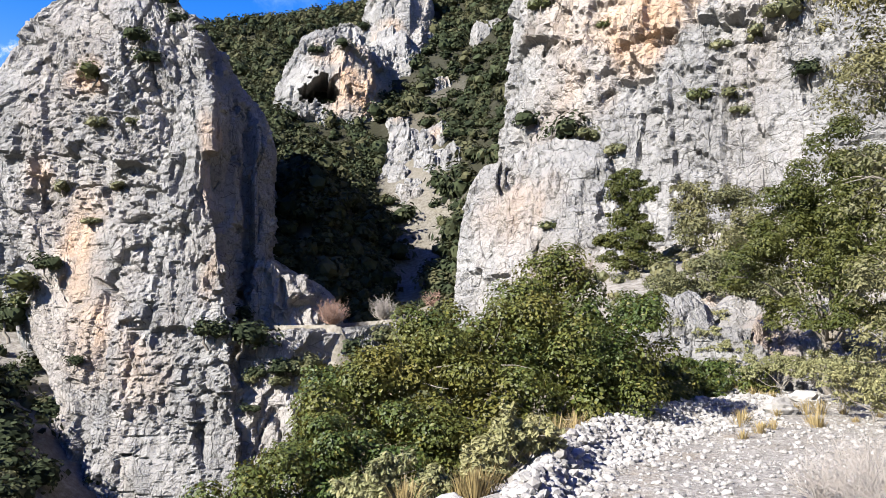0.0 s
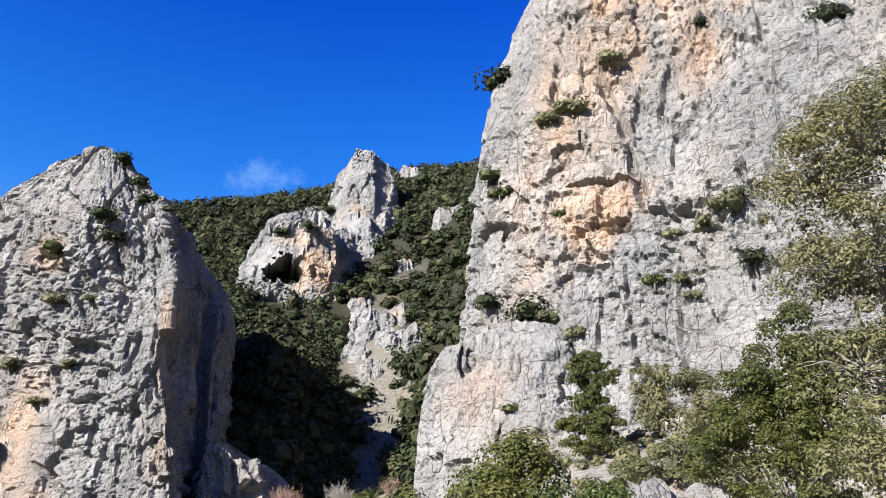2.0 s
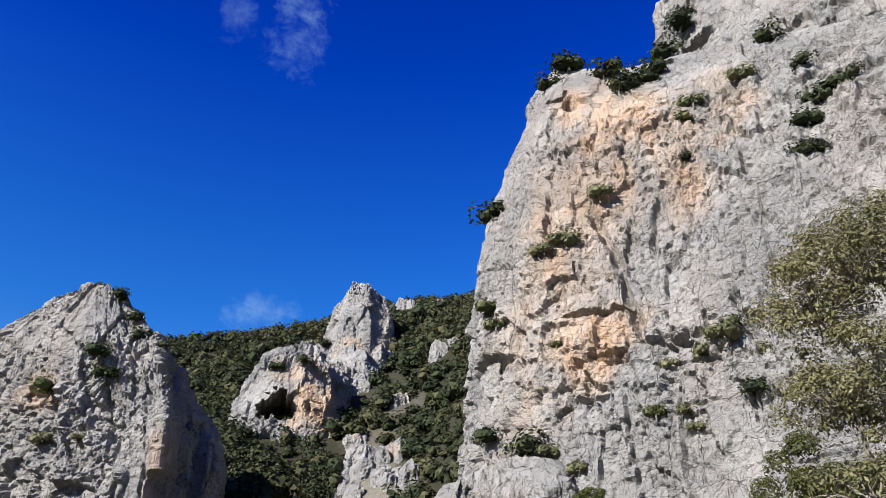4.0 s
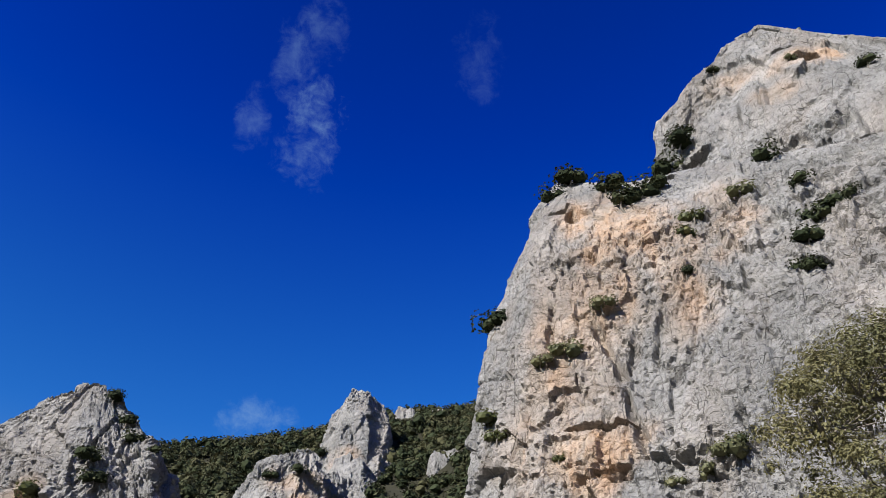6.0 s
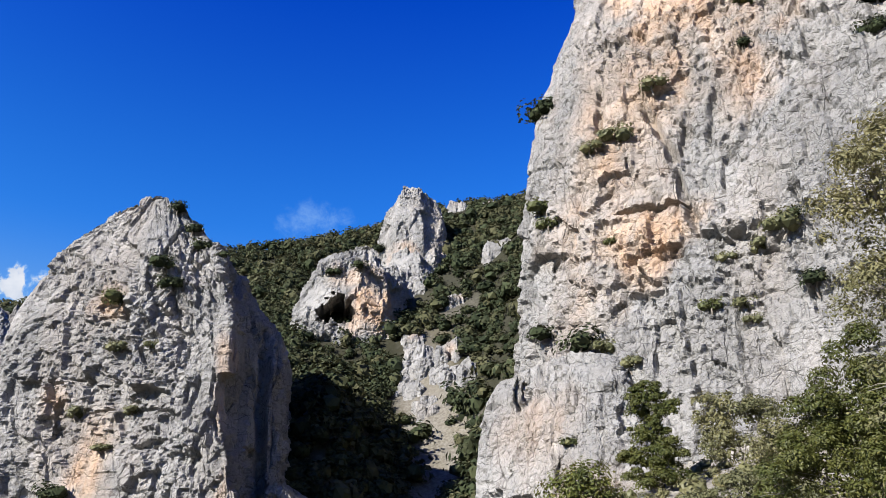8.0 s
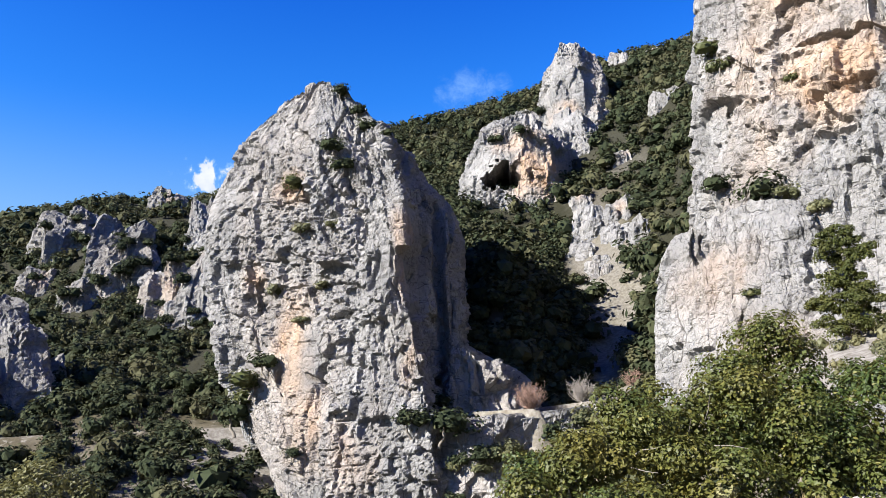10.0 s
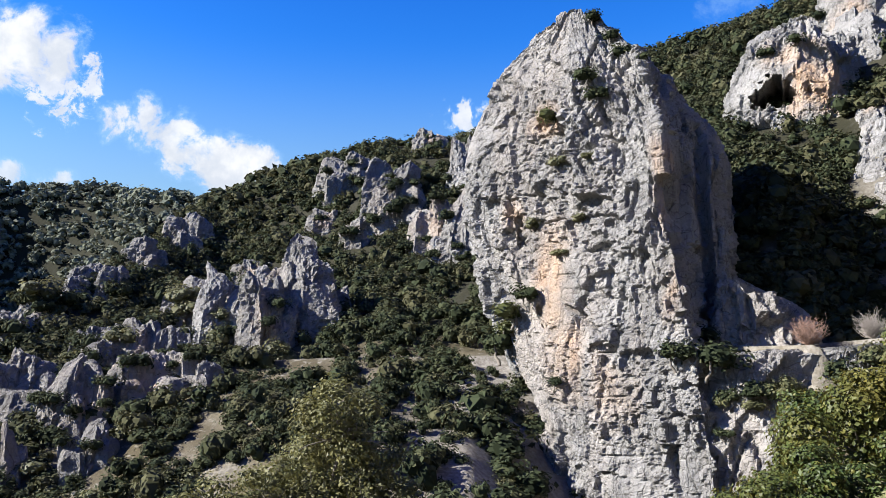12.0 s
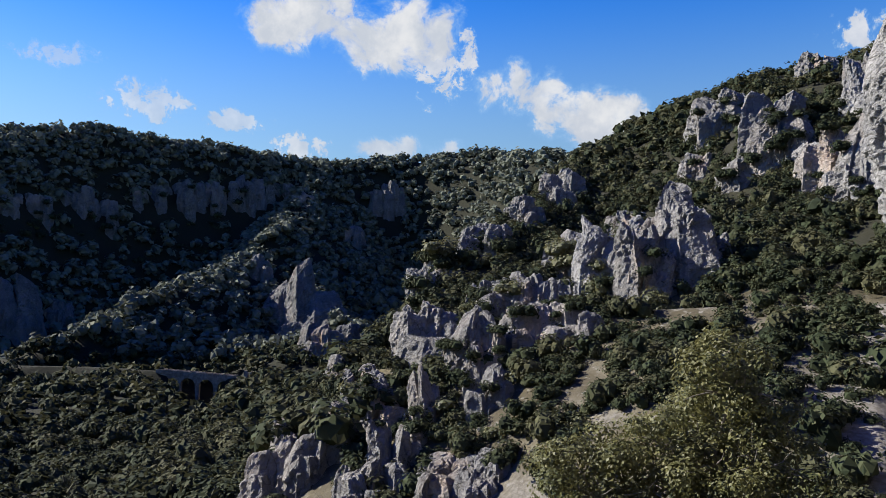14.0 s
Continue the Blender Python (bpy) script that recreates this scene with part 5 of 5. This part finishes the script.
for spot in ((24.4, 21.8, 2.3, 3), (22.6, 20.5, 1.7, 3), (25.4, 17.6, 2.2, 0), (18.7, 16.9, 1.8, 2), (20.8, 16.7, 1.7, 3), (6.5, 15.7, 2.5, 1), (9.0, 14.9, 3.3, 1), (10.9, 14.6, 1.8, 3), (12.7, 13.4, 1.6, 3), (7.8, 8.2, 1.3, 2), (23.9, 33.9, 1.0, 0), (20.2, 20.0, 1.4, 3), (25.2, 22.2, 1.5, 0), (21.1, 15.6, 1.3, 3)):
    cliff_bush(*spot)
for spot in ((33.2, 32.5, 1.8, 0), (11.9, 22.1, 1.0, 2), (-21.9, 20.0, 2.0, 1), (-21.6, 18.7, 1.8, 0), (-24.7, 17.4, 1.9, 2), (-24.3, 14.1, 1.4, 3), (-22.0, 14.4, 1.1, 3), (-21.7, 23.8, 1.5, 0), (-20.5, 22.5, 1.5, 0), (-19.4, 21.5, 1.7, 0), (-13.1, 18.1, 1.4, 0), (-11.7, 12.0, 1.8, 1), (-17.9, 21.0, 1.1, 0)):
    cliff_bush(*spot)
rnd = random.Random(8)
for spot in ((-28.6, -8.0, 4.0, 1), (-27.4, -9.0, 4.0, 0), (-29.2, -6.5, 4.0, 0), (-26.6, -8.6, 3.0, 1), (-28.0, -10.0, 4.0, 0)):
    cliff_bush(*spot)
for k in range(55):
    cliff_bush(rnd.uniform(-44, -27), rnd.uniform(-10, -1.5), rnd.uniform(0.9, 2.4), rnd.choice((0, 1, 1, 3)), rnd.uniform(0.7, 1.0))
for k in range(120):
    cliff_bush(rnd.uniform(-67, -44), rnd.uniform(-10, 4.5), rnd.uniform(1.0, 2.4), rnd.choice((0, 0, 1, 1, 3)), rnd.uniform(0.7, 1.0))
for k in range(44):
    cliff_bush(rnd.uniform(-42, -31), rnd.uniform(7, 14), rnd.uniform(0.8, 1.6), rnd.choice((0, 0, 1)), rnd.uniform(0.7, 1.0))
for k in range(22):
    cliff_bush(rnd.uniform(-14, 0), rnd.uniform(-6, 0.2), rnd.uniform(1.0, 2.4), rnd.choice((0, 1, 3)), rnd.uniform(0.6, 1.0))
for k in range(60):
    cliff_bush(rnd.uniform(-91, -71), rnd.uniform(3.2, 8.6), rnd.uniform(0.5, 0.95), rnd.choice((0, 1)), rnd.uniform(0.8, 1.1))


# ---- foreground ----
def stone_colour(g):
    tone = g.add("ShaderNodeObjectInfo").outputs["Random"]
    isle = g.add("ShaderNodeNewGeometry").outputs["Random Per Island"]
    p = place(g)
    c = g.mix(g.math("FRACT", g.math("ADD", tone, isle)), (0.16, 0.154, 0.144), (0.32, 0.308, 0.288))
    c = g.mix(g.ramp(g.noise(p, 9.0, 5.0, 0.7), 0.5, 0.72, 0.0, 0.5), c, (0.176, 0.16, 0.136))
    return g.mix(g.ramp(g.noise(p, 30.0, 3.0, 0.7), 0.52, 0.7, 0.0, 0.4), c, (0.352, 0.34, 0.32))


STONE = principled("loose_limestone", stone_colour, 0.9, lambda g: g.noise(place(g), 25.0, 5.0, 0.7), 0.02, 0.7)


def stone_shape(seed):
    rng = np.random.default_rng(seed)
    v = ICO_V * rng.uniform(0.72, 1.18, (len(ICO_V), 1)) * (1.0, rng.uniform(0.65, 0.95), rng.uniform(0.5, 0.8))
    return v


STONES = [stone_shape(500 + k) for k in range(8)]


def on_shelf(rng, n, az, inside, outside):
    """Places along the rim of the shelf, measured inwards and outwards from it."""
    a = rng.uniform(*az, n)
    rim = np.interp(a, STATIONS, BREAKS[0][0])
    r = np.clip(rim + rng.uniform(-inside, outside, n), 5.5, 40)
    x, y = r * np.sin(np.radians(a)), r * np.cos(np.radians(a))
    return x, y, land(x, y)


def heap(name, x, y, z, size, seed, parent, label=""):
    """Stones joined into one sheet."""
    rng = np.random.default_rng(seed)
    vs, fs = [], []
    for i in range(len(x)):
        m = np.array(Euler((rng.uniform(-0.5, 0.5), rng.uniform(-0.5, 0.5), rng.uniform(0, 6.28))).to_matrix())
        vs.append((STONES[rng.integers(8)] * size[i]) @ m.T + (x[i], y[i], z[i] + size[i] * 0.25))
        fs.append(ICO_F + i * len(ICO_V))
    return tagged(part(name, mesh_of(name, np.concatenate(vs), np.concatenate(fs), STONE, False), parent, label), kind="stuff")


bank = tagged(new("stone_bank"), "low bank of tipped pale limestone rubble at the shelf rim", "rubble")
rng = np.random.default_rng(77)
x, y, z = on_shelf(rng, 6000, (4.5, 23), 6.5, 1.2)
heap("rubble", x, y, z, 0.022 + 0.06 * rng.uniform(0, 1, len(x)) ** 2, 78, bank)
x, y, z = on_shelf(rng, 5200, (8, 33), 17.0, 1.0)
heap("gravel", x, y, z, 0.014 + 0.05 * rng.uniform(0, 1, len(x)) ** 3, 79, bank)
STONE_MESHES = [mesh_of("stone", s, ICO_F, STONE, False) for s in STONES]
x, y, z = on_shelf(rng, 300, (6.5, 22), 4.5, 0.8)
for i in range(300):
    ob = part("stone", STONE_MESHES[i % 8], bank)
    s = 0.05 + 0.06 * rng.uniform(0, 1) ** 2
    ob.matrix_basis = Matrix.LocRotScale((x[i], y[i], z[i] + s * 0.45), Euler((rng.uniform(-0.6, 0.6), rng.uniform(-0.6, 0.6), rng.uniform(0, 6.28))), (s, s, s))


def boulder(az, r, size, seed, label):
    bm = bmesh.new()
    bmesh.ops.create_icosphere(bm, subdivisions=3, radius=1.0)
    v = np.array([q.co[:] for q in bm.verts])
    f = np.array([[q.index for q in face.verts] for face in bm.faces])
    bm.free()
    step, gap = facets(v, np.array((1.1, 1.1, 1.4)), seed, 0.35, 0.25)
    v = v * (1 + step + 0.06 * fbm(v * 3, 3, seed))[:, None] * size
    p = at(az, r, 0)
    ob = new("boulder", mesh_of("boulder", v, f, STONE, False))
    ob.location = (p[0], p[1], land(p[0], p[1])[0] + size[2] * 0.35)
    return tagged(ob, label, "boulder")


boulder(23.0, 18.6, (0.36, 0.28, 0.22), 5, "flat pale boulder lying on the gravel")
boulder(13.3, 15.6, (0.28, 0.2, 0.14), 6, "white block on the crest of the stone bank")
boulder(24.6, 20.5, (0.34, 0.24, 0.18), 7, "flat pale boulder lying on the gravel")
boulder(0.8, 8.4, (0.22, 0.18, 0.1), 8, "pale rock at the edge of the shelf")


def grass_tuft(az, r, high, blades, seed, material=STRAW, spread=0.5, label="tuft of dry straw-coloured grass"):
    rng = np.random.default_rng(seed)
    p = at(az, r, 0)
    b, out = rng.uniform(0, 6.28, blades), rng.uniform(0.1, 1.0, blades) * spread * high
    root = np.stack([np.cos(b) * out * 0.3, np.sin(b) * out * 0.3, np.zeros(blades)], 1)
    tip = np.stack([np.cos(b) * out, np.sin(b) * out, high * rng.uniform(0.6, 1.1, blades)], 1)
    mid = (root + tip) * 0.5 + (0, 0, 0.12 * high)
    side = np.stack([-np.sin(b), np.cos(b), 0 * b], 1) * 0.005
    v = np.stack([root - side, root + side, mid + side, mid - side, tip], 1).reshape(-1, 3)
    k = np.arange(blades)[:, None] * 5
    f = np.concatenate([k + (0, 1, 2), k + (0, 2, 3), k + (3, 2, 4)], 1).reshape(-1, 3)
    ob = new("grass_tuft", mesh_of("grass_tuft", v, f, material, False, {"tint": np.full(len(v), rng.uniform(0, 1))}))
    ob.location = (p[0], p[1], land(p[0], p[1])[0] - 0.03)
    return tagged(ob, label, "grass", "dry grass tufts")


for k, (a, r, h) in enumerate(((2.4, 8.6, 0.4), (3.2, 8.8, 0.36), (1.6, 8.9, 0.4), (7.4, 10.0, 0.4), (8.2, 11.4, 0.45), (6.8, 11.2, 0.5), (9.6, 13.2, 0.4), (-2.5, 8.5, 0.4))):
    grass_tuft(a, r, h, 110, 600 + k, spread=0.9)
rnd = random.Random(4)
for k in range(60):
    a = rnd.uniform(20, 31)
    rim = float(np.interp(a, STATIONS, BREAKS[0][0]))
    grass_tuft(a, rim + rnd.uniform(-9, 7), rnd.uniform(0.15, 0.4), 60, 620 + k, spread=1.1)


def felted_shrub(az, r, wide, high, seed, thin=1.0):
    z = land(*at(az, r, 0)[:2])[0]
    rnd = random.Random(seed)
    deg = math.degrees(wide / r)
    lobes = [(az + rnd.uniform(-0.5, 0.5) * deg, r + rnd.uniform(-0.3, 0.3) * wide, z + high * rnd.uniform(0.3, 0.78), wide * 0.26, wide * 0.26, high * 0.3) for _ in range(6)]
    lobes.append((az, r, z + high * 0.72, wide * 0.2, wide * 0.2, high * 0.34))
    return plant("felted_shrub", "pale yellowish felt-leaved shrub among stones and dry grass", "shrub", (az, r, z), lobes, int(2600 * wide * thin), 0.075, 0.032, LEAF_PALE, seed, 0.02, 24, 0.1, 0, (0.3, 1.15), 6)


for k, (a, r, w, h) in enumerate(((4.6, 9.2, 0.75, 0.95), (3.0, 9.0, 0.7, 0.6), (6.2, 9.4, 0.7, 0.55), (-0.6, 9.0, 0.7, 0.5), (-3.6, 9.0, 0.55, 0.75), (-5.5, 9.2, 0.7, 0.5), (7.0, 10.2, 0.6, 0.5),
                                  (21.4, 24.0, 1.4, 0.9), (23.2, 23.0, 1.5, 1.1), (25.2, 22.0, 1.5, 1.2), (26.8, 20.0, 1.4, 1.2), (28.4, 18.5, 1.4, 1.3), (29.6, 16.5, 1.2, 1.1), (19.0, 27.0, 1.5, 0.9), (17.0, 28.0, 1.4, 0.8), (22.6, 27.0, 1.6, 1.0), (27.6, 24.0, 1.6, 1.3), (15.4, 26.0, 1.4, 0.8), (18.2, 31.0, 1.8, 1.0), (20.6, 30.0, 1.7, 1.0), (24.4, 28.0, 1.8, 1.1), (26.2, 26.5, 1.8, 1.2), (16.4, 33.0, 1.8, 1.0), (22.0, 33.0, 1.8, 1.0), (13.6, 29.0, 1.5, 0.9), (14.6, 31.0, 1.6, 0.9), (17.8, 25.5, 1.2, 0.7), (19.8, 25.0, 1.3, 0.8), (21.2, 26.0, 1.3, 0.8))):
    felted_shrub(a, r, w, h, 640 + k, 1.0 if r < 12 else 0.7)


def bare_bush(name, az, r, wide, high, twigs, seed, label, material=BARK, thick=0.006, lift=0.0):
    """A leafless bush of forking twigs."""
    rng = np.random.default_rng(seed)
    p = at(az, r, 0)
    bits = []
    for k in range(twigs):
        b, o = rng.uniform(0, 6.28), rng.uniform(0.2, 1.0)
        tip = np.array((math.cos(b) * o * wide * 0.5, math.sin(b) * o * wide * 0.5, high * rng.uniform(0.45, 1.0) * (1.1 - 0.4 * o)))
        bits.append(limb(rng, (0, 0, 0), tip, thick, thick * 0.4, 0.18, 6))
        for j in range(3):
            q = tip * rng.uniform(0.4, 0.9)
            bits.append(limb(rng, q, q + rng.normal(size=3) * 0.16 * high + (0, 0, 0.12 * high), thick * 0.5, thick * 0.25, 0.15, 4))
    ob = new(name, mesh_of(name, *joined(bits), material, True))
    ob.location = (p[0], p[1], land(p[0], p[1])[0] + lift)
    return tagged(ob, label, "bush")


THORN = principled("grey_twigs", lambda g: g.mix(g.noise(place(g), 12.0, 3.0), (0.16, 0.14, 0.12), (0.34, 0.31, 0.28)), 0.9)
RUSSET = principled("russet_twigs", lambda g: g.mix(g.noise(place(g), 2.0, 3.0), (0.16, 0.10, 0.075), (0.30, 0.20, 0.16)), 0.9)
for k, (a, r, w, h) in enumerate(((27.4, 8.4, 1.3, 0.75), (29.4, 8.0, 1.3, 0.9), (25.0, 9.0, 0.9, 0.5), (28.5, 10.0, 1.2, 0.7))):
    bare_bush("thorn_bush", a, r, w, h, 60, 700 + k, "leafless grey thorn bush on the gravel", THORN, 0.005)
bare_bush("bare_bush", -4.3, 71.8, 3.0, 2.2, 90, 710, "leafless pale grey bush beside the road", THORN, 0.03)
bare_bush("bare_bush", -8.0, 69.4, 3.4, 2.4, 90, 711, "leafless russet bush beside the road", RUSSET, 0.03)
bare_bush("bare_bush", -0.6, 76.6, 2.6, 1.6, 70, 712, "leafless russet bush beside the road", RUSSET, 0.03)
bare_bush("bare_bush", -67.5, 14, 1.5, 1.4, 40, 713, "leafless grey bush on the bank below the shelf", THORN, 0.008)

# ---- stone bridge and ruin in the valley ----
MASONRY = principled("old_masonry", lambda g: g.mix(g.ramp(g.noise(place(g), 0.8, 6.0, 0.7), 0.35, 0.7), (0.17, 0.14, 0.11), (0.36, 0.31, 0.25)), 0.92, lambda g: g.noise(place(g), 3.0, 5.0, 0.7), 0.1, 0.8)


def box(x0, x1, y0, y1, z0, z1, tilt=0.0):
    v = np.array([(x, y, z + tilt * x) for x in (x0, x1) for y in (y0, y1) for z in (z0, z1)])
    return v, np.array([(0, 1, 3, 2), (4, 6, 7, 5), (0, 4, 5, 1), (2, 3, 7, 6), (0, 2, 6, 4), (1, 5, 7, 3)])


def make_bridge():
    a, b = at(-79.6, 303, -22.2), at(-74.7, 300, -25.0)
    thing = tagged(new("stone_bridge"), "old stone arch road bridge across the valley stream", "bridge")
    d = b - a
    length = float(np.hypot(d[0], d[1]))
    thing.location = tuple(a)
    thing.rotation_euler = (0, 0, math.atan2(d[1], d[0]))
    slope = d[2] / length
    part("deck", mesh_of("deck", *box(-1, length + 1, -2.6, 2.6, -0.5, 0.0, slope), MASONRY), thing, "pale road deck")
    for y in (-2.6, 2.3):
        part("parapet", mesh_of("parapet", *box(-1, length + 1, y, y + 0.3, 0.004, 0.85, slope), MASONRY), thing)
    spans, pier = 3, 1.3
    start = length * 0.26
    span = (length - start) / spans
    for y in (-2.5, 2.2):
        pts, quads = [], []
        n = 0
        for k in range(spans):
            c, rad = start + span * (k + 0.5), (span - pier) * 0.5
            for i in range(17):
                x = c - span * 0.5 + span * i / 16
                q = abs(x - c)
                low = -2.9 - 7 if q >= rad else -1.5 - rad + math.sqrt(max(0.0, rad * rad - q * q)) - 0.0
                for yy in (y, y + 0.3):
                    pts += [(x, yy, low + slope * x), (x, yy, -0.5 + slope * x)]
                if i:
                    m = n - 4
                    quads += [(m, n, n + 1, m + 1), (m + 2, m + 3, n + 3, n + 2), (m, m + 2, n + 2, n)]
                n += 4
        part("spandrel_wall", mesh_of("spandrel_wall", pts, quads, MASONRY), thing, "weathered wall with three round arches")
    for k in range(spans + 1):
        x = start + span * k
        part("pier", mesh_of("pier", *box(x - 0.55, x + 0.55, -2.3, 2.3, -11 + slope * x, -0.51 + slope * x), MASONRY), thing)
    part("abutment", mesh_of("abutment", *box(-1, start - 0.6, -2.4, 2.4, -10, -0.51, slope), MASONRY), thing)


make_bridge()


def make_ruin():
    p = at(-73.7, 299, 0)
    thing = tagged(new("ruin"), "small roofless stone ruin beside the valley road", "ruin")
    thing.location = (p[0], p[1], land(p[0], p[1])[0])
    thing.rotation_euler = (0, 0, radians(74))
    for x0, x1, y0, y1, h in ((-1.8, -0.6, -1.6, -1.1, 2.6), (0.5, 1.8, -1.6, -1.1, 2.2), (-1.8, -1.3, -1.09, 1.6, 1.9), (1.3, 1.8, -1.09, 1.6, 1.6), (-1.29, 1.29, 1.1, 1.6, 1.7)):
        part("wall", mesh_of("wall", *box(x0, x1, y0, y1, -0.4, h), MASONRY), thing)


make_ruin()
